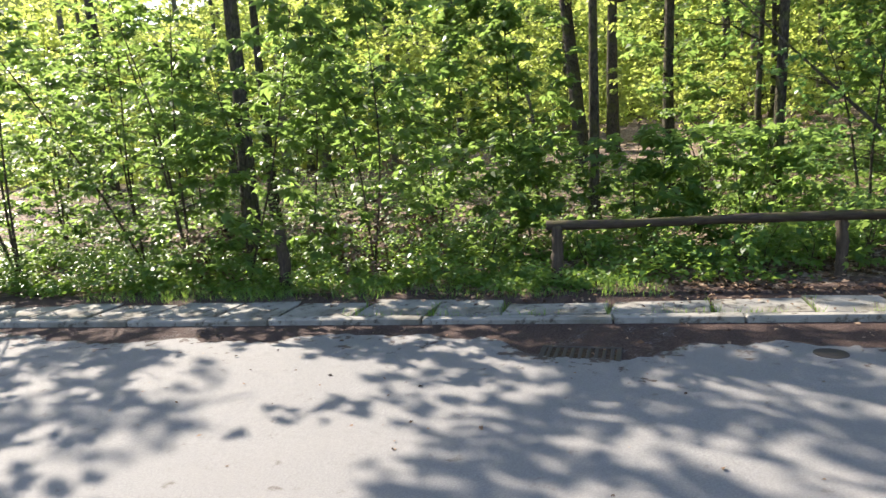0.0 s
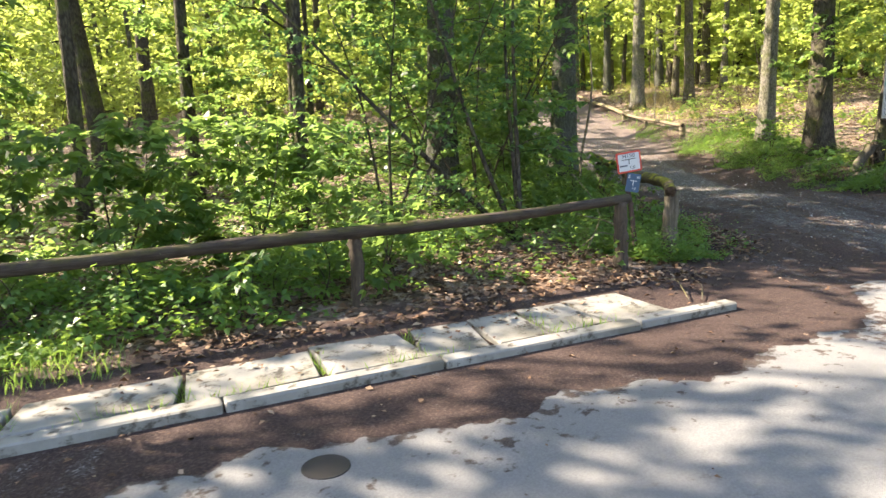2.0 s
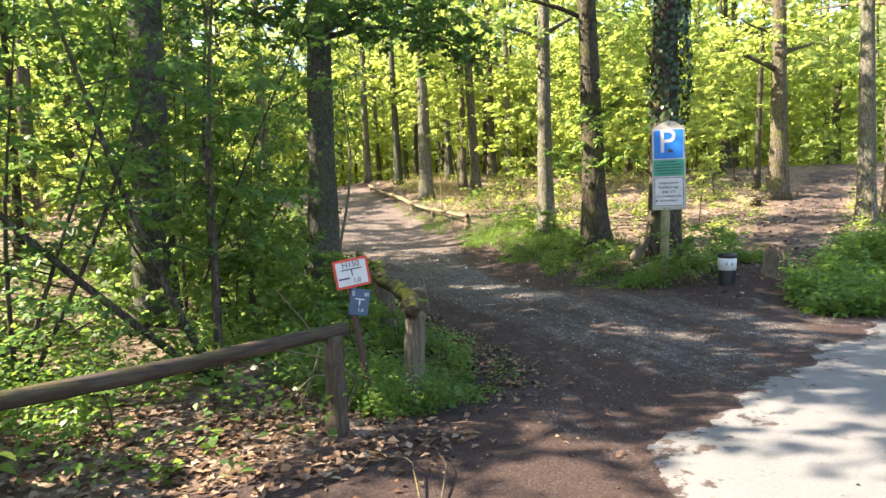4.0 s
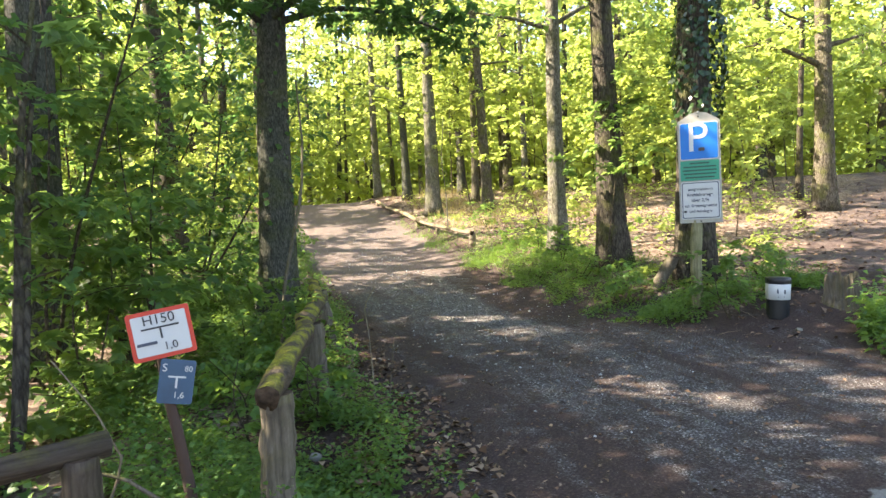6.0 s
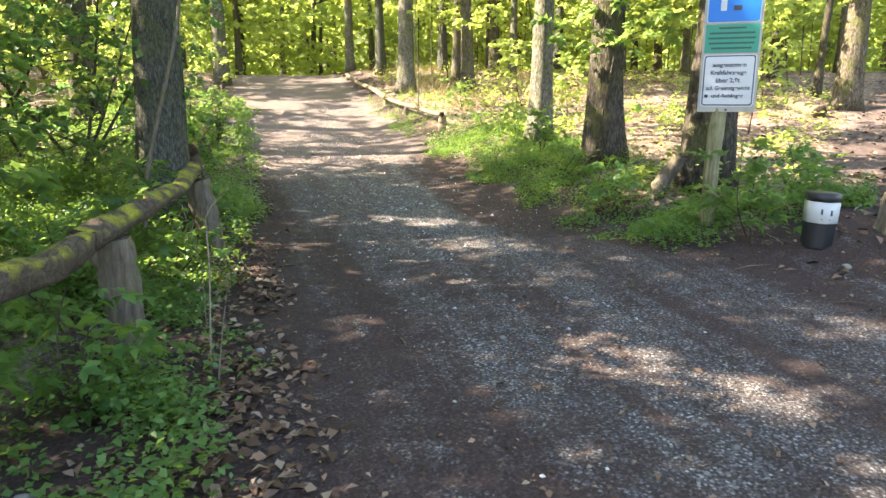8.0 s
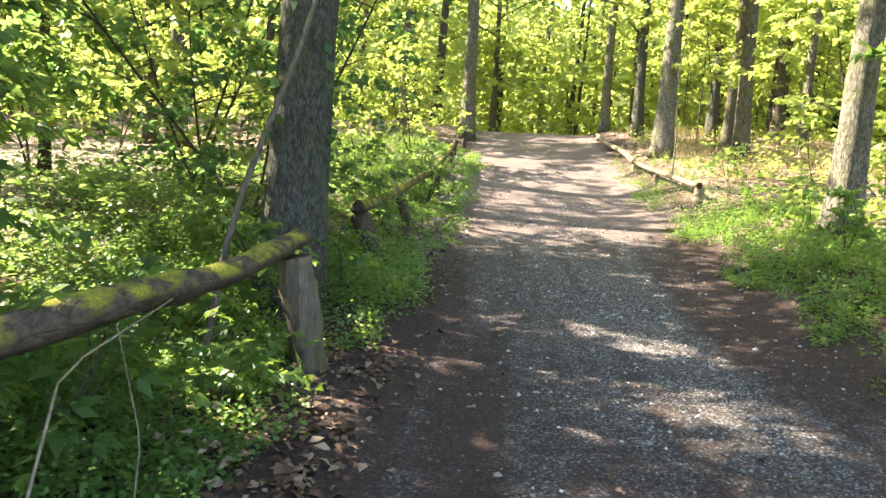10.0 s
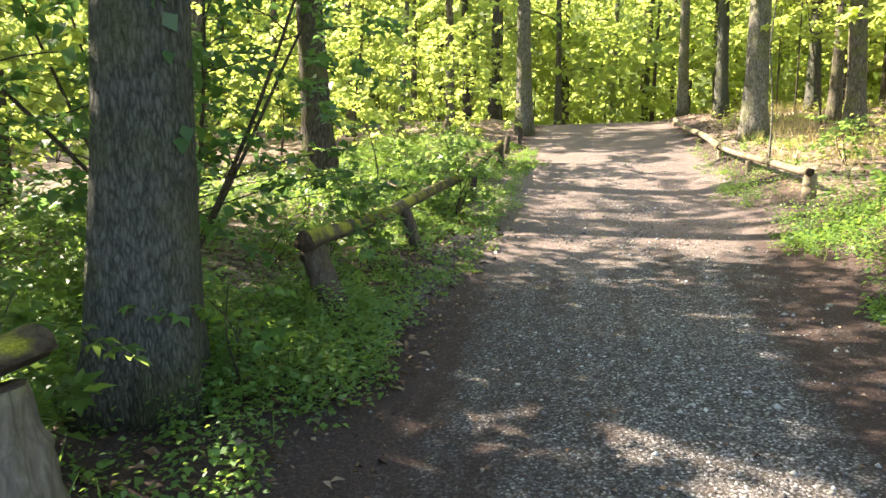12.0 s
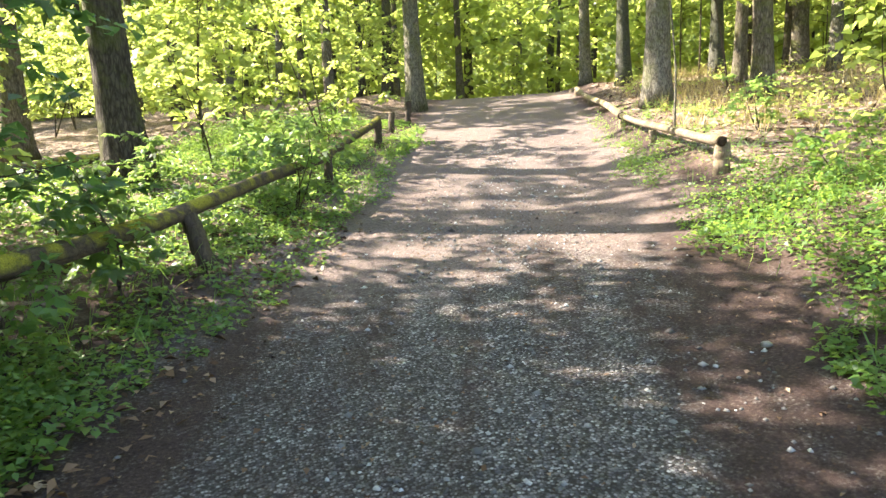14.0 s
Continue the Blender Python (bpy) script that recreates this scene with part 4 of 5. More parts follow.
def right_verge(x, y):
    l = track_side(x, y)
    return (l - np.abs(rng.normal(0, 0.25, len(x))) > 1.75 + 0.2 * np.sin(y * 2.1 + 1)) & (l < 3.5 + 0.5 * np.sin(y * 0.9)) & (y > 9.4) & (x > 12.2)


x, y = scatter(rng, 20000, 12, 20.5, 9.4, 25, lambda x, y: right_verge(x, y) & (rng.uniform(0, 1, len(x)) < (0.05 + 0.95 * clumpy(x, y, 9)) * np.where((y > 17) & (track_side(x, y) > 2.2), 0.3, 1.0)))
herbs("sunny_herbs", "sunlit herbs along the track's edge", 55, x, y, 0.19, 0.046, 10, M_HERB)
x, y = scatter(rng, 9500, 12.2, 20.4, 4.6, 8.9, lambda x, y: (y < 7.75 + 0.16 * (x - 13.6)) & ((((x - 14.7) / 2.4) ** 2 + ((y - 6.9) / 0.95) ** 2 < 1) | (((x - 17.2) / 3.0) ** 2 + ((y - 6.6) / 1.9) ** 2 < 1)) & (rng.uniform(0, 1, len(x)) < 0.3 + 0.7 * clumpy(x, y, 10)))
herbs("nettle_bed", "bed of leafy green nettles beside the footpath", 56, x, y, 0.48, 0.10, 9, M_HERB)
x, y = scatter(rng, 3000, 12.2, 16.0, 8.6, 10.6, lambda x, y: ((((x - 13.2) / 0.9) ** 2 + ((y - 9.7) / 0.6) ** 2 < 1) | (((x - 14.4) / 1.0) ** 2 + ((y - 9.0) / 0.3) ** 2 < 1)) & (rng.uniform(0, 1, len(x)) < clumpy(x, y, 31)))
herbs("sign_herbs", "green herbs round the foot of the parking sign", 57, x, y, 0.24, 0.055, 8, M_HERB)
x, y = scatter(rng, 4200, 12.5, 17, 12.0, 17.5, lambda x, y: (track_side(x, y) > 1.9 + 0.2 * np.sin(y * 3)) & (track_side(x, y) < 4.2) & (rng.uniform(0, 1, len(x)) < 0.5 + 0.5 * clumpy(x, y, 13)))
herbs("bright_herbs", "lush bright herbs in the sun at the track's edge", 59, x, y, 0.22, 0.05, 10, M_HERB)
x, y = scatter(rng, 5000, 13, 30, 9, 30, lambda x, y: (track_side(x, y) > 3.2) & (rng.uniform(0, 1, len(x)) < clumpy(x, y, 12) ** 3) & (np.abs(y - 8.2 - 0.30 * (x - 13)) > 1.0))
herbs("floor_herbs", "scattered seedlings on the sunny litter floor", 58, x, y, 0.4, 0.13, 6, M_LEAF_Y)

x, y = scatter(rng, 9000, 7, 16, 12, 28, lambda x, y: (track_side(x, y) < -1.8) & (track_side(x, y) > -3.2) & (rng.uniform(0, 1, len(x)) < clumpy(x, y, 14)))
grass("verge_grass", "soft green grass at the track's edge", 61, x, y, 0.28, M_HERB)
x, y = scatter(rng, 5500, 12.3, 19.5, 10.5, 23, lambda x, y: (track_side(x, y) > 1.8) & (track_side(x, y) < 3.8) & (rng.uniform(0, 1, len(x)) < clumpy(x, y, 26) * np.where(y > 17, 0.35, 1.0)))
grass("sunny_grass", "tall soft grass in the sun at the track's edge", 64, x, y, 0.34, M_HERB, 0.008)
x, y = scatter(rng, 9000, -6, 1.6, 6.75, 7.9, lambda x, y: rng.uniform(0, 1, len(x)) < clumpy(x, y, 15) * (1 - smoothstep(x, 0.3, 1.5)))
grass("kerb_grass", "short bright grass behind the slabs", 62, x, y, 0.15, M_HERB, 0.006)
x, y = scatter(rng, 9000, 18.5, 26, 19, 31, lambda x, y: (track_side(x, y) > 3.0) & (rng.uniform(0, 1, len(x)) < clumpy(x, y, 16)))
grass("dry_grass", "tufts of dry straw-yellow grass on the sunny bank", 63, x, y, 0.42, M_STRAW, 0.012)

x, y = scatter(rng, 11000, -3, 6.3, 6.55, 9.0, lambda x, y: rng.uniform(0, 1, len(x)) < (0.2 + 0.8 * clumpy(x, y, 17)) * np.where(y < 6.85, 0.25, 1) * np.where(x > 1.5, 1, 0.5))
litter("rail_litter", "dry brown leaves under the timber rail", 71, x, y, 0.075)
x, y = scatter(rng, 60000, 6.2, 13, 7.2, 20, lambda x, y: (np.abs(track_side(x, y) + 1.88 + rng.normal(0, 0.14, len(x))) < 0.42) & (rng.uniform(0, 1, len(x)) < (0.25 + 0.75 * clumpy(x, y, 18)) * np.where(y < 12.5, 1, 0.35)))
litter("track_litter", "curled brown leaves along the edge of the track", 72, x, y, 0.07, 0.045)
x, y = scatter(rng, 16000, 12, 34, 8, 32, lambda x, y: (track_side(x, y) > 2.6) & (rng.uniform(0, 1, len(x)) < 0.3 + 0.7 * clumpy(x, y, 19)))
litter("wood_litter", "pale brown fallen leaves on the open wood floor", 73, x, y, 0.105)
x, y = scatter(rng, 2600, -4, 14, 5.3, 9.5, lambda x, y: (y > 5.2 + smoothstep(x, 5.8, 7) * 0.9) & ((x > 5.8) | (y < 5.95)) & (rng.uniform(0, 1, len(x)) < 0.1 + 0.4 * clumpy(x, y, 20)))
litter("gutter_litter", "bits of dead leaf on the washed-in soil", 74, x, y, 0.05, 0.015)
x, y = scatter(rng, 18000, 6.4, 17, 6.4, 21, lambda x, y: (np.abs(track_side(x, y)) < 2.2 + 1.6 * (1 - smoothstep(y, 7, 11))) & (rng.uniform(0, 1, len(x)) < 0.2 + 0.5 * clumpy(x, y, 24)))
litter("chips", "pale leaf scraps and wood chips strewn on the track", 76, x, y, 0.034, 0.014)
x, y = scatter(rng, 700, -5, 5.6, 6.0, 6.72, lambda x, y: rng.uniform(0, 1, len(x)) < (0.15 + 0.85 * smoothstep(y, 6.2, 6.7)) * clumpy(x, y, 25))
litter("slab_litter", "dead leaf scraps lying on the slabs", 77, x, y, 0.05, 0.012, base=-0.062)
x, y = scatter(rng, 1500, -2, 16, 6.8, 20, lambda x, y: ((track_side(x, y) < -1.6) | (track_side(x, y) > 1.9)) & (rng.uniform(0, 1, len(x)) < 0.6))
litter("sticks", "thin dead sticks strewn over the ground", 78, x, y, 0.30, 0.03, slim=0.07)
x, y = scatter(rng, 420, -4, 9, 2.2, 5.2, lambda x, y: rng.uniform(0, 1, len(x)) < 0.5)
litter("road_litter", "a few small leaves on the asphalt", 75, x, y, 0.035, 0.03)
x, y = scatter(rng, 46000, 7.5, 19, 6.4, 25, lambda x, y: (np.abs(track_side(x, y) - 0.15) < 1.7 + 1.8 * (1 - smoothstep(y, 7, 11))) & (rng.uniform(0, 1, len(x)) < (0.25 + 0.75 * clumpy(x, y, 22)) * (0.12 + 0.88 * smoothstep(y, 9, 14)) * np.exp(-((track_side(x, y) - 0.2) / 0.95) ** 2)))
pebbles("track_gravel", "loose grey and white gravel on the track", 81, x, y, 0.0125)


# ---- kerb and slabs ----
def kerb():
    rng = random.Random(5)
    root = tagged(empty("kerb", pose(0, 0, ROAD_Z)), "weathered pale concrete kerb along the road", "kerb", kind="structure")
    xs = [-12.0, -10.6, -9.1, -7.6, -6.1, -4.5, -2.95, -1.4, 0.36, 1.47, 2.87, 4.5, 5.52]
    for a, b in zip(xs, xs[1:]):
        ob = part("kerb_stone", box_bm((b - a - 0.014, 0.135, 0.16), (0, 0, 0), 0.012, 0.004, rng), M_CONCRETE, root)
        ob.matrix_local = pose((a + b) / 2, 6.035 + rng.uniform(-0.008, 0.008) + (0.02 if a > 4 else 0), -0.022 + rng.uniform(-0.006, 0.006), rng.uniform(-1.5, 1.5), 0, rng.uniform(-0.3, 0.3))
    root2 = tagged(empty("pavement", pose(0, 0, ROAD_Z)), "row of cracked pale concrete slabs behind the kerb", "pavement", kind="structure")
    xs = [-11.8, -11.0, -10.3, -9.5, -8.8, -8.05, -7.3, -6.55, -5.8, -5.1, -4.35, -3.6, -2.9, -2.1, -1.35, -0.65, 0.35, 1.27, 2.12, 2.83, 3.36, 3.83, 4.32, 4.95]
    for a, b in zip(xs, xs[1:]):
        back = 6.8 if b < 0 else 6.58 + 0.045 * a
        bm = box_bm((b - a - 0.05, back - 6.125, 0.07), (0, 0, 0), 0.008, 0.006, rng)
        skew = rng.uniform(-0.03, 0.05)
        for v in bm.verts:
            v.co.x += skew * (1 if v.co.y > 0 else -1)
        ob = part("slab", bm, M_CONCRETE, root2)
        ob.matrix_local = pose((a + b) / 2, (6.125 + back) / 2, 0.018 + rng.uniform(-0.006, 0.006), rng.uniform(-1.2, 1.6), rng.uniform(-0.8, 0.8), rng.uniform(-1, 1))


kerb()
joint = np.random.default_rng(90)
jx = np.repeat([-2.1, -1.35, -0.65, 0.35, 1.27, 2.12, 2.83, 3.83], 45) + joint.normal(0, 0.02, 360)
jy = joint.uniform(6.1, 6.6, 360)
lx = joint.choice([-1.9, -1.2, -0.4, 0.9, 1.6, 2.7, 4.1], 500) + joint.normal(0, 0.16, 500)
ly = 6.115 + joint.normal(0, 0.012, 500)
grass("joint_grass", "grass and moss growing in the slab joints", 91, np.concatenate([jx, lx]), np.concatenate([jy, ly]), 0.14, M_HERB, 0.006)


def gully():
    """The iron grating, half choked with soil."""
    root = tagged(empty("drain_grate", pose(0.05, 5.04, ROAD_Z + 0.005, 1.2, 0, -6)), "rusty iron drain grate half choked with leaves", "drain")
    for sx, sy, px, py in ((0.62, 0.04, 0, 0.17), (0.62, 0.04, 0, -0.17), (0.04, 0.30, 0.29, 0), (0.04, 0.30, -0.29, 0)):
        part("frame", box_bm((sx, sy, 0.036), (px, py, -0.008), 0.004), M_IRON, root)
    for k in range(9):
        part("bar", box_bm((0.028, 0.30, 0.03), (-0.24 + 0.06 * k, 0, -0.007), 0.004), M_IRON, root)
    part("pit", box_bm((0.54, 0.30, 0.012), (0, 0, -0.002)), M_END, root, "dark pit below the bars")
    bm = bmesh.new()
    bmesh.ops.create_cone(bm, cap_ends=True, segments=24, radius1=0.125, radius2=0.115, depth=0.03)
    cap = part("valve_cap", bm, M_IRON)
    cap.matrix_world = pose(1.82, 5.06, ROAD_Z + 0.003)
    tagged(cap, "small round iron valve cover in the road", "valve cover")


gully()


# ---- rails and posts ----
def log(name, a, b, r0, r1, material, parent=None, label="", seed=0, sag=0.03, rough=0.05, wig=1.0, via=()):
    a, b = np.array(a, float), np.array(b, float)
    t = np.linspace(0, 1, 18)[:, None]
    rng = np.random.default_rng(seed)
    p = a + (b - a) * t + np.array([0, 0, -sag]) * np.sin(t * np.pi) + wig * np.stack([0.02 * np.sin(t[:, 0] * 7 + seed), 0.02 * np.sin(t[:, 0] * 5 + 2 * seed), 0.012 * np.sin(t[:, 0] * 9 + seed)], 1)
    if len(via) > 2:
        q = np.array([0] + [(Vector(c) - Vector(d)).length for c, d in zip(via[1:], via)]).cumsum()
        bend = np.stack([np.interp(t[:, 0] * q[-1], q, [c[k] for c in via]) for k in range(3)], 1)
        bend[1:-1] = (bend[:-2] + 2 * bend[1:-1] + bend[2:]) / 4
        p += bend - (a + (b - a) * t)
    me = tube_mesh(name, p, np.linspace(r0, r1, 18) * (1 + 0.05 * rng.normal(size=18)), sides=14, rough=rough, seed=seed)
    me.materials.append(material)
    me.materials.append(M_END)
    for poly in list(me.polygons)[-14:]:
        poly.material_index = 1
    return part(name, me, material, parent, label, smooth=True)


def rail_thing(label, group, posts, logs, post_mat, log_mat, seed):
    """A low barrier: posts (x, y, top, radius, lean x, lean y) and logs from end to end."""
    x0, y0 = posts[0][0], posts[0][1]
    root = empty("log_rail", pose(x0, y0, gz(x0, y0)))
    inv = root.matrix_world.inverted()
    for k, (x, y, top, r, lx, ly) in enumerate(posts):
        a = inv @ Vector((x - lx, y - ly, gz(x, y) - 0.12))
        b = inv @ Vector((x, y, top))
        log("post", a, b, r * 1.08, r, post_mat, root, seed=seed + k, sag=0, rough=0.06, wig=0.25)
    for k, (*via, r0, r1) in enumerate(logs):
        log("rail", inv @ Vector(via[0]), inv @ Vector(via[-1]), r0, r1, log_mat, root, seed=seed + 20 + k, rough=0.08 if log_mat is M_LOG else 0.05, wig=1.7 if len(via) > 2 else 1.0, via=[inv @ Vector(p) for p in via])
    return tagged(root, label, "rail", group)


rail_thing("dark weathered timber rail on three posts behind the slabs", "rails", [(-0.14, 7.42, 0.60, 0.060, 0.02, 0), (2.77, 7.5, 0.59, 0.055, 0, 0), (5.56, 7.5, 0.62, 0.066, 0.0, 0)],
           [((-0.24, 7.41, 0.615), (5.68, 7.5, 0.645), 0.054, 0.048)], M_POST, M_RAIL, 3)
rail_thing("mossy crooked log rail on rotting posts beside the track", "rails", [(6.42, 7.72, 0.66, 0.078, 0.02, -0.02), (7.79, 10.04, 0.60, 0.10, -0.05, 0.02), (9.05, 12.3, 0.64, 0.11, -0.14, 0.0)],
           [((6.36, 7.64, 0.66), (6.62, 7.92, 0.76), (7.0, 8.7, 0.70), (7.74, 10.05, 0.66), 0.062, 0.066), ((7.62, 9.75, 0.66), (8.3, 10.95, 0.70), (9.15, 12.5, 0.72), 0.075, 0.062)], M_STUMP, M_LOG, 40)
rail_thing("long mossy log rail sunk in the green bank", "rails", [(10.0, 15.32, 0.66, 0.10, -0.26, 0.2), (11.06, 17.8, 0.76, 0.075, -0.17, 0.15), (12.75, 21.4, 1.12, 0.06, 0, 0), (14.38, 25.55, 1.70, 0.08, 0, 0)],
           [((9.93, 15.12, 0.72), (11.0, 17.75, 0.81), (12.8, 21.5, 1.16), 0.07, 0.06), ((12.7, 21.3, 1.14), (14.45, 25.7, 1.74), 0.07, 0.06)], M_POST, M_LOG, 70)
rail_thing("pale peeled log rail on short posts at the sunny edge", "rails", [(16.72, 18.2, 1.12, 0.085, 0, 0), (17.9, 21.2, 1.28, 0.06, 0, 0), (18.75, 23.4, 1.52, 0.065, 0, 0), (20.3, 27.3, 2.05, 0.07, 0, 0), (21.3, 29.8, 2.5, 0.08, 0, 0), (21.75, 30.9, 2.6, 0.08, 0, 0)],
           [((16.68, 18.1, 1.16), (17.5, 20.2, 1.27), (18.8, 23.6, 1.62), 0.058, 0.055), ((18.6, 23.2, 1.58), (20.0, 26.6, 2.08), (21.4, 30.0, 2.54), 0.068, 0.065)], M_PALE, M_PALE, 110)


def post_thing(label, x, y, top, r, lx=0.0, ly=0.0, material=M_POST, seed=1):
    ob = log("wooden_post", (0, 0, -0.12), (lx, ly, top), r * 1.08, r, material, seed=seed, sag=0, rough=0.07)
    ob.matrix_world = pose(x, y, gz(x, y))
    return tagged(ob, label, "post")


post_thing("grey wooden post among roadside shrubs", -3.35, 7.35, 0.72, 0.065, seed=4)
post_thing("short leaning post stub beside the parking sign", 13.75, 10.65, 0.50, 0.085, 0.20, -0.19, M_STUMP, 9)
post_thing("short wooden post at the end of the bank", 15.25, 27.9, 0.5, 0.07, seed=14)
post_thing("short wooden post on the rise", 16.1, 29.5, 0.55, 0.07, seed=15)


def stump():
    """A rotten stump of upright splinters round a hollow heart."""
    rng = random.Random(8)
    root = empty("tree_stump", pose(13.98, 8.16, gz(13.98, 8.16)))
    n = 40
    rim = [rng.uniform(-0.13, 0.05) * (1 if rng.random() < 0.6 else 0.3) for _ in range(n)]
    ridge = [1 + 0.10 * (-1) ** k * rng.uniform(0.3, 1) for k in range(n)]
    bm = bmesh.new()
    grid = []
    for z, r in ((-0.06, 0.27), (0.04, 0.225), (0.16, 0.195), (0.30, 0.185), (0.40, 0.175)):
        grid.append([bm.verts.new((math.cos(6.2832 * k / n) * r * ridge[k] * rng.uniform(0.97, 1.03), math.sin(6.2832 * k / n) * r * ridge[k] * rng.uniform(0.97, 1.03), z + rim[k] * max(z, 0) / 0.4)) for k in range(n)])
    grid.append([bm.verts.new((v.co.x * 0.72, v.co.y * 0.72, v.co.z - rng.uniform(0.02, 0.09))) for v in grid[-1]])
    for a, b in zip(grid, grid[1:]):
        for k in range(n):
            bm.faces.new((a[k], a[(k + 1) % n], b[(k + 1) % n], b[k]))
    part("rotten_shell", bm, M_STUMP, root)
    bm = bmesh.new()
    bmesh.ops.create_cone(bm, cap_ends=True, segments=14, radius1=0.15, radius2=0.13, depth=0.24, matrix=Matrix.Translation((0, 0, 0.10)))
    part("heart", bm, M_END, root, "dark crumbling heart")
    return tagged(root, "grey rotten tree stump with a splintered rim", "stump")


stump()


def fallen(label, a, b, r, material, seed):
    ob = log("fallen_log", (0, 0, r * 0.6), (b[0] - a[0], b[1] - a[1], gz(*b) - gz(*a) + r * 0.6), r, r * 0.85, material, seed=seed, sag=0)
    ob.matrix_world = pose(a[0], a[1], gz(*a))
    return tagged(ob, label, "log")


fallen("thick fallen log with a dark sawn end", (24.6, 13.3), (25.6, 14.4), 0.18, M_STUMP, 21)
fallen("dark fallen log on the wood floor", (7.0, 23.3), (9.4, 25.6), 0.15, M_LOG, 22)
fallen("grey fallen branch on the litter", (27.5, 10.6), (23.5, 8.6), 0.10, M_STUMP, 23)


# ---- signs ----
def letters(text, size, material, parent, m, label="", depth=0.001, bold=0.0):
    cu = bpy.data.curves.new("letters", "FONT")
    cu.body, cu.size, cu.extrude, cu.align_x, cu.align_y = text, size, depth, "CENTER", "CENTER"
    cu.offset = bold
    tmp = bpy.data.objects.new("letters", cu)
    me = bpy.data.meshes.new_from_object(tmp)
    bpy.data.objects.remove(tmp)
    ob = part("lettering", me, material, parent, label)
    ob.matrix_local = m
    return ob


def plate(name, w, h, t, material, parent, m, corner=0.02, label=""):
    """A thin board with rounded corners, facing local -y."""
    bm = bmesh.new()
    pts = []
    for cx, cz, a0 in ((w / 2 - corner, h / 2 - corner, 0), (-w / 2 + corner, h / 2 - corner, 90), (-w / 2 + corner, -h / 2 + corner, 180), (w / 2 - corner, -h / 2 + corner, 270)):
        for k in range(5):
            a = radians(a0 + 22.5 * k)
            pts.append(bm.verts.new((cx + corner * math.cos(a), 0, cz + corner * math.sin(a))))
    f = bm.faces.new(pts)
    out = bmesh.ops.extrude_face_region(bm, geom=[f])
    bmesh.ops.translate(bm, verts=[v for v in out["geom"] if isinstance(v, bmesh.types.BMVert)], vec=(0, t, 0))
    bmesh.ops.recalc_face_normals(bm, faces=bm.faces[:])
    ob = part(name, bm, material, parent, label)
    ob.matrix_local = m
    return ob


def parking_sign():
    x, y = 13.28, 9.58
    g = gz(x, y)
    root = empty("parking_sign", pose(x, y, g, 0, 0, -60))
    log("pole", (-0.11, 0.03, -0.2), (0.01, 0.05, 2.3 - g), 0.075, 0.065, M_POLE, root, "mossy round wooden pole", 33, 0, 0.05)
    bm = bmesh.new()
    out = [(-0.26, 1.27), (0.26, 1.27), (0.26, 2.60), (0.10, 2.70), (0.0, 2.72), (-0.10, 2.70), (-0.26, 2.60)]
    f = bm.faces.new([bm.verts.new((a, -0.030, z - g)) for a, z in out])
    ex = bmesh.ops.extrude_face_region(bm, geom=[f])
    bmesh.ops.translate(bm, verts=[v for v in ex["geom"] if isinstance(v, bmesh.types.BMVert)], vec=(0, 0.022, 0))
    bmesh.ops.recalc_face_normals(bm, faces=bm.faces[:])
    part("board", bm, M_BOARD, root, "grey backing board with a peaked top")
    cz = 2.34 - g
    w = plate("parking_panel", 0.475, 0.485, 0.004, M_WHITE, root, pose(0, -0.036, cz), 0.03, "blue panel with a white letter P")
    plate("blue_field", 0.455, 0.465, 0.003, M_BLUE, w, pose(0, -0.0035, 0), 0.025)
    letters("P", 0.54, M_WHITE, w, pose(-0.02, -0.006, 0.03, 90), "white letter P")
    plate("emblem", 0.075, 0.045, 0.002, M_INK, w, pose(0.03, -0.0065, -0.11), 0.01)
    gp = plate("green_panel", 0.475, 0.262, 0.004, M_GREEN, root, pose(0, -0.036, 1.955 - g), 0.008, "green panel with dark lines of writing")
    for k, wd in enumerate((0.24, 0.40, 0.42, 0.40, 0.36)):
        plate("text_line", wd, 0.018, 0.002, M_DKGREEN, gp, pose(0, -0.003, 0.095 - 0.046 * k), 0.006)
    wp = plate("white_panel", 0.475, 0.49, 0.004, M_WHITE, root, pose(0, -0.036, 1.565 - g), 0.03, "white notice panel with a thin dark frame")
    plate("frame_line", 0.455, 0.47, 0.002, M_GREYINK, wp, pose(0, -0.0025, 0), 0.025)
    plate("notice_field", 0.432, 0.447, 0.002, M_WHITE, wp, pose(0, -0.005, 0), 0.022)
    for k, (line, size, off) in enumerate((("ausgenommen", 0.052, 0), ("Kraftfahrzeuge", 0.054, -0.005), ("\u00fcber 2,8t", 0.058, -0.005), ("zul. Gesamtgewicht", 0.050, 0.0), ("und Anh\u00e4nger", 0.050, 0.0))):
        letters(line, size, M_GREYINK, wp, pose(off, -0.009, 0.145 - 0.072 * k, 90), "grey printed words", 0.002, 0.0014)
    plate("text_line", 0.035, 0.03, 0.002, M_INK, wp, pose(-0.19, -0.0075, -0.145), 0.008)
    bm = bmesh.new()
    bmesh.ops.create_uvsphere(bm, u_segments=10, v_segments=6, radius=0.02, matrix=Matrix.Translation((0, -0.03, 2.71 - g)))
    part("knob", bm, M_BOARD, root)
    for z in (2.66, 1.29):
        bm = bmesh.new()
        bmesh.ops.create_cone(bm, cap_ends=True, segments=8, radius1=0.012, radius2=0.010, depth=0.012, matrix=pose(0, -0.037, z - g, 90))
        part("bolt", bm, M_IRON, root)
    return tagged(root, "blue white and green parking sign on a mossy wooden pole", "sign")


parking_sign()


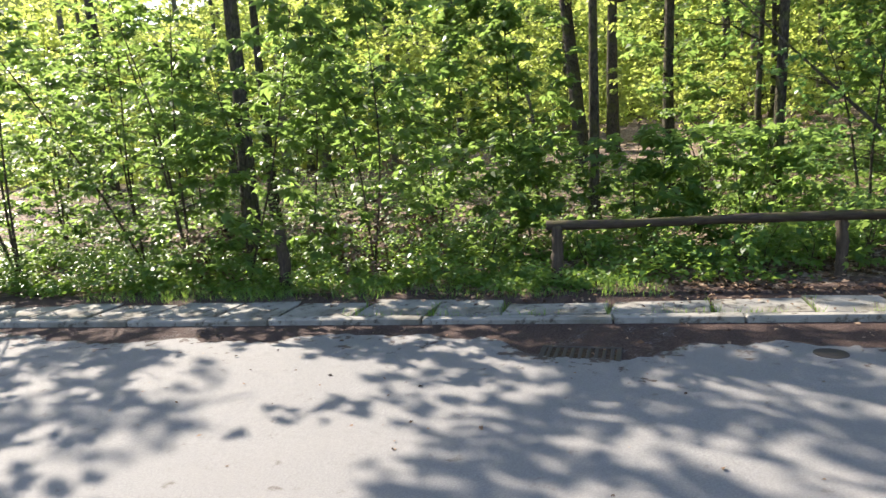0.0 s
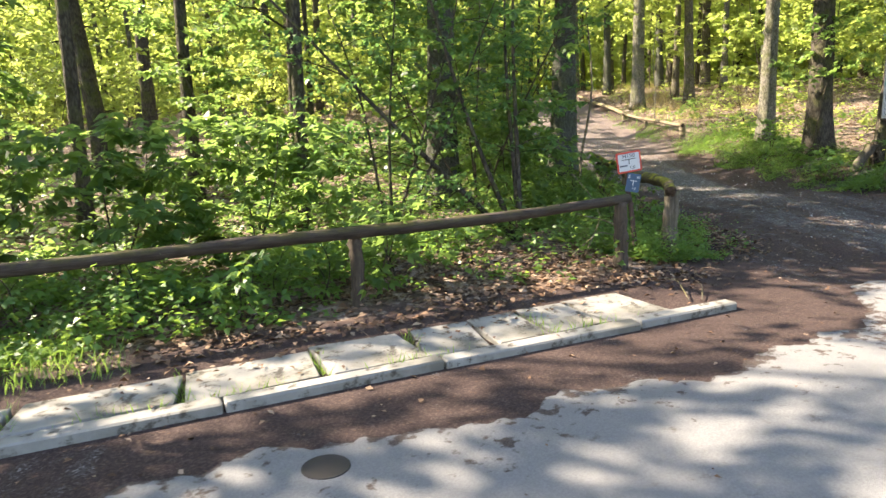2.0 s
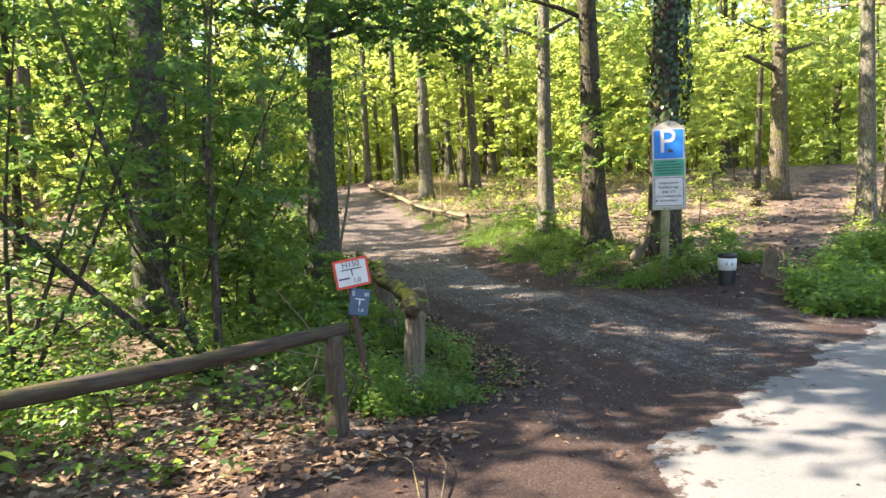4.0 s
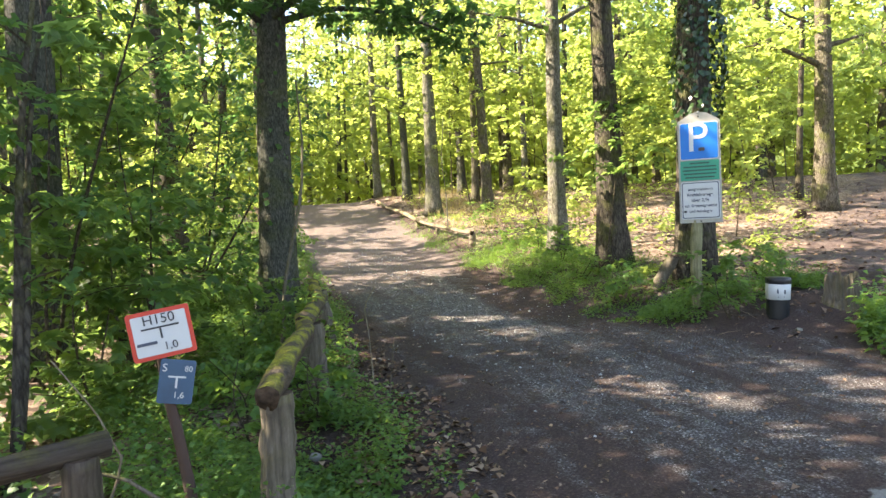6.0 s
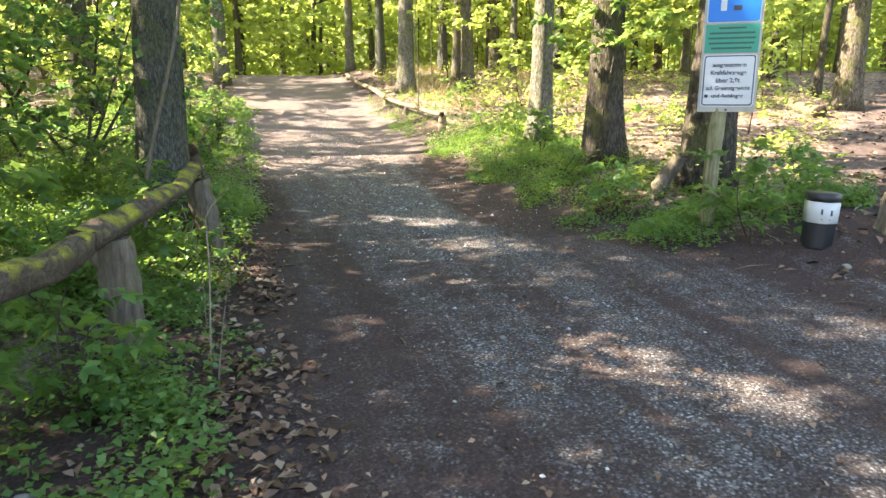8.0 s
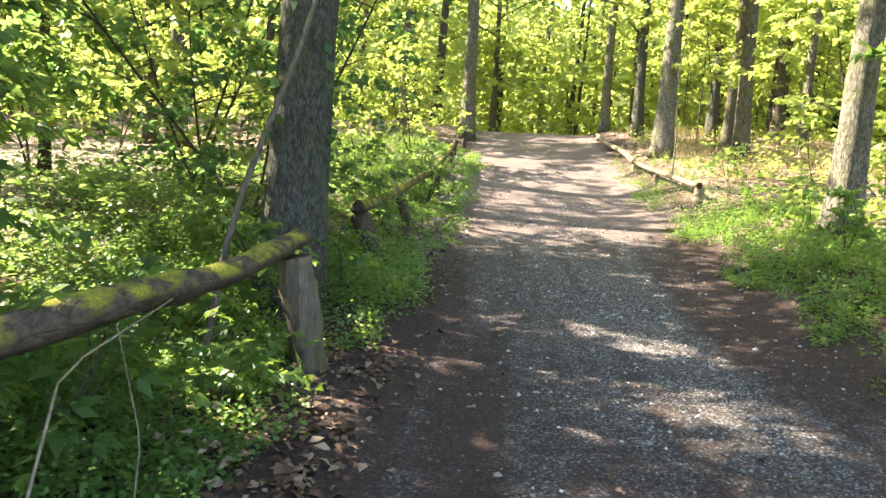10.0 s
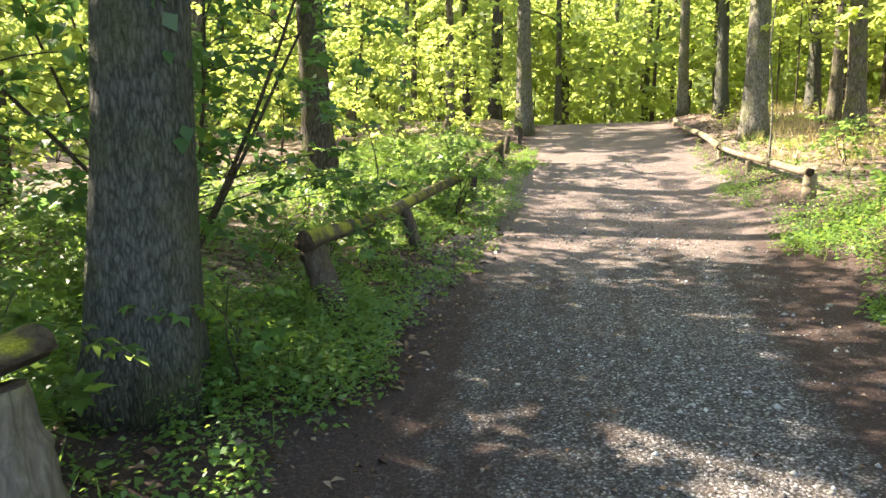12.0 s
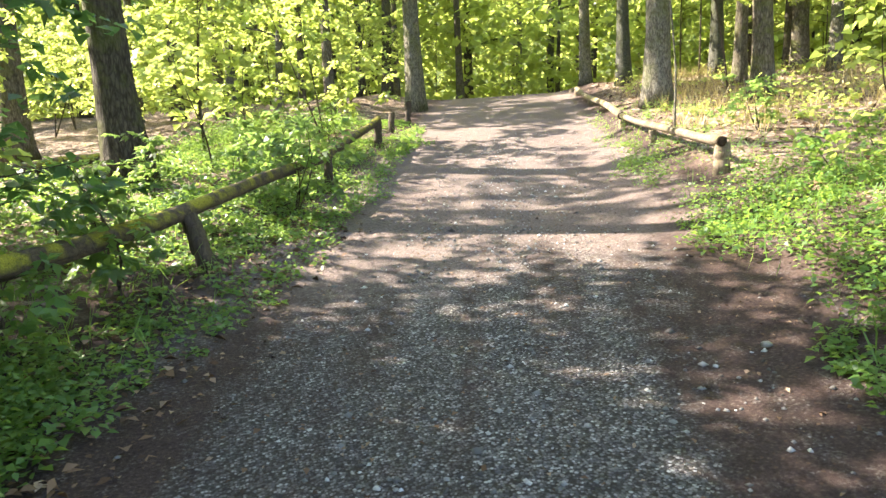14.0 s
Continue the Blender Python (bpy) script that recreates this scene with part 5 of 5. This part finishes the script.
def hydrant_sign():
    """Two tilted utility plates on a rusty bent bar."""
    x, y = 6.05, 7.87
    g = gz(x, y)
    root = empty("hydrant_sign", pose(x, y, g, 0, 0, -20))
    p = np.array([[0.03, 0.03, -0.2], [0.02, 0.03, 0.15], [-0.01, 0.03, 0.4], [-0.04, 0.03, 0.62], [-0.075, 0.03, 0.8], [-0.10, 0.03, 1.04 - g]])
    part("bar", tube_mesh("bar", p, [0.028, 0.028, 0.026, 0.025, 0.024, 0.022], sides=8, rough=0.04, seed=3), M_RUST, root, "rusty iron bar", smooth=True)
    red = plate("red_plate", 0.268, 0.22, 0.004, M_RED, root, pose(-0.08, -0.01, 0.985 - g, 0, -8, 0), 0.012, "white plate with a faded red border")
    plate("white_field", 0.23, 0.182, 0.002, M_WHITE, red, pose(0, -0.003, 0), 0.006)
    letters("H150", 0.062, M_INK, red, pose(0, -0.006, 0.066, 90), "black letters")
    plate("bar_line", 0.16, 0.008, 0.001, M_INK, red, pose(0, -0.0055, 0.030), 0.002)
    plate("stem_line", 0.009, 0.05, 0.001, M_INK, red, pose(0, -0.0055, 0.004), 0.002)
    letters("1,0", 0.05, M_INK, red, pose(0.03, -0.006, -0.06, 90), "black figures")
    plate("text_line", 0.085, 0.014, 0.001, M_GREYINK, red, pose(-0.065, -0.0055, -0.035), 0.004)
    blue = plate("blue_plate", 0.15, 0.20, 0.004, M_PLATE_B, root, pose(-0.03, -0.01, 0.76 - g, 0, 10, 0), 0.012, "weathered blue plate with white marks")
    letters("S", 0.05, M_WHITE, blue, pose(-0.055, -0.003, 0.06, 90), "white letter")
    letters("80", 0.036, M_WHITE, blue, pose(0.045, -0.003, 0.06, 90), "white figures")
    plate("bar_line", 0.075, 0.008, 0.001, M_WHITE, blue, pose(0.0, -0.002, 0.022), 0.002)
    plate("stem_line", 0.009, 0.05, 0.001, M_WHITE, blue, pose(0.0, -0.002, -0.004), 0.002)
    letters("1,6", 0.04, M_WHITE, blue, pose(0.015, -0.003, -0.06, 90), "white figures")
    return tagged(root, "tilted red-framed hydrant plate above a blue plate on a rusty bar", "sign")


hydrant_sign()


def bollard():
    """A squat six-sided bollard with a paper notice wrapped round its upper half."""
    x, y = 13.16, 8.56
    root = empty("bollard", pose(x, y, gz(x, y), 0, 2, -48))
    part("body", tube_mesh("body", [(0, 0, z) for z in (-0.06, -0.02, 0.08, 0.26, 0.41, 0.42)], [0.126, 0.126, 0.128, 0.134, 0.137, 0.130], sides=6), M_BLACK, root)
    part("rim", tube_mesh("rim", [(0, 0, z) for z in (0.375, 0.385, 0.44, 0.45)], [0.138, 0.146, 0.146, 0.134], sides=6), M_BLACK, root)
    note = part("paper_band", tube_mesh("paper_band", [(0, 0, z) for z in (0.187, 0.19, 0.368, 0.371)], [0.134, 0.1385, 0.1425, 0.137], sides=6), M_WHITE, root, "white paper notice wrapped round it")
    for k, (wd, hh, z) in enumerate(((0.018, 0.05, 0.29), (0.042, 0.042, 0.273), (0.017, 0.05, 0.282), (0.075, 0.010, 0.225))):
        plate("mark", wd, hh, 0.002, M_INK if k else M_GREYINK, note, pose((-0.038, 0.0, 0.04, 0.0)[k], -0.1235, z, -1.3, 0, 0), 0.004)
    return tagged(root, "short black bollard with a white paper notice", "bollard")


bollard()


# ---- dead branches ----
def branch(label, pts, r, seed, material=M_STUMP):
    x, y = pts[0][0], pts[0][1]
    p = np.array([(a - x, b - y, gz(a, b) - gz(x, y) + c) for a, b, c in pts])
    q = np.linspace(0, 1, 12)
    i = np.linspace(0, 1, len(p))
    p = np.stack([np.interp(q, i, p[:, k]) for k in range(3)], 1)
    ob = part("dead_branch", tube_mesh("dead_branch", p, np.linspace(r, r * 0.4, 12), sides=6, rough=0.08, seed=seed), material, smooth=True)
    ob.matrix_world = pose(x, y, gz(x, y))
    return tagged(ob, label, "branch", "dead branches")


branch("pale bare dead stem standing among shrubs", [(-0.66, 15.0, -0.05), (-0.7, 15.0, 0.6), (-0.62, 15.0, 1.2), (-0.8, 15.1, 2.4), (-1.2, 15.2, 3.6)], 0.07, 1, M_BARK_L)
branch("thin dead branch lying in the herbs", [(5.85, 7.85, 0.02), (6.0, 7.9, 0.25), (5.8, 8.0, 0.42), (5.5, 8.2, 0.5)], 0.014, 2)
branch("thin dead branch lying by the kerb end", [(5.35, 6.35, 0.02), (5.6, 6.75, 0.05), (5.5, 7.1, 0.03)], 0.006, 3)
branch("thin dead branch lying by the kerb end", [(5.45, 6.3, 0.02), (5.75, 6.6, 0.04), (5.95, 7.0, 0.02)], 0.006, 4)
branch("dry arching stalk beside the log rail", [(8.1, 9.55, 0.0), (8.2, 9.75, 0.5), (8.25, 9.9, 0.8), (8.5, 10.1, 0.95)], 0.006, 5, M_PALE)
branch("pale bare stem leaning against the stout tree", [(8.5, 12.25, -0.1), (8.66, 12.4, 0.85), (8.82, 12.45, 1.35), (9.05, 12.6, 1.95), (9.25, 12.9, 2.6), (9.35, 13.2, 3.5)], 0.028, 7, M_STUMP)
branch("dead bough leaning in the dark bush", [(6.9, 12.3, 0.1), (6.6, 12.2, 0.9), (6.0, 12.0, 1.8), (5.2, 11.9, 2.4)], 0.05, 6, M_BARK_D)
branch("bare pale sapling beside the cracked trunk", [(18.3, 21.2, -0.05), (18.32, 21.2, 1.0), (18.25, 21.3, 2.2), (18.4, 21.3, 3.6)], 0.022, 8, M_BARK_L)
branch("thin dead twig tangle by the hydrant plate", [(5.7, 8.3, 0.0), (5.85, 8.2, 0.45), (5.75, 8.25, 0.7), (5.6, 8.4, 0.95)], 0.008, 9, M_PALE)
branch("thin dead twig tangle by the hydrant plate", [(5.4, 8.1, 0.05), (5.7, 8.05, 0.3), (6.0, 8.0, 0.25)], 0.009, 10, M_PALE)
branch("thin dead branch hanging in the herbs", [(4.6, 8.3, 0.05), (4.9, 8.0, 0.22), (5.3, 7.85, 0.15)], 0.009, 11, M_STUMP)
branch("dry pale grass stalk beside the log rail", [(8.35, 10.3, 0.0), (8.38, 10.4, 0.4), (8.3, 10.45, 0.8)], 0.004, 12, M_PALE)
branch("dry pale grass stalk beside the log rail", [(8.0, 9.2, 0.0), (8.05, 9.2, 0.35), (8.12, 9.25, 0.6)], 0.004, 13, M_PALE)


def rock(label, x, y, r, seed):
    """A small worn stone half sunk in the soil."""
    rng = random.Random(seed)
    bm = bmesh.new()
    bmesh.ops.create_icosphere(bm, subdivisions=2, radius=r)
    for v in bm.verts:
        v.co *= rng.uniform(0.86, 1.1)
        v.co.z *= 0.65
    ob = part("stone", bm, M_CONCRETE, smooth=True)
    ob.matrix_world = pose(x, y, gz(x, y) + r * 0.25, 0, 0, rng.uniform(0, 360))
    return tagged(ob, label, "stone", "loose stones")


rock("small pale stone lying in the verge herbs", 7.12, 8.75, 0.05, 1)
rock("small pale stone at the edge of the track", 8.4, 9.6, 0.035, 2)
rock("small grey stone at the edge of the track", 14.0, 14.6, 0.03, 3)
rock("small grey stone beside the footpath", 12.9, 8.2, 0.04, 4)
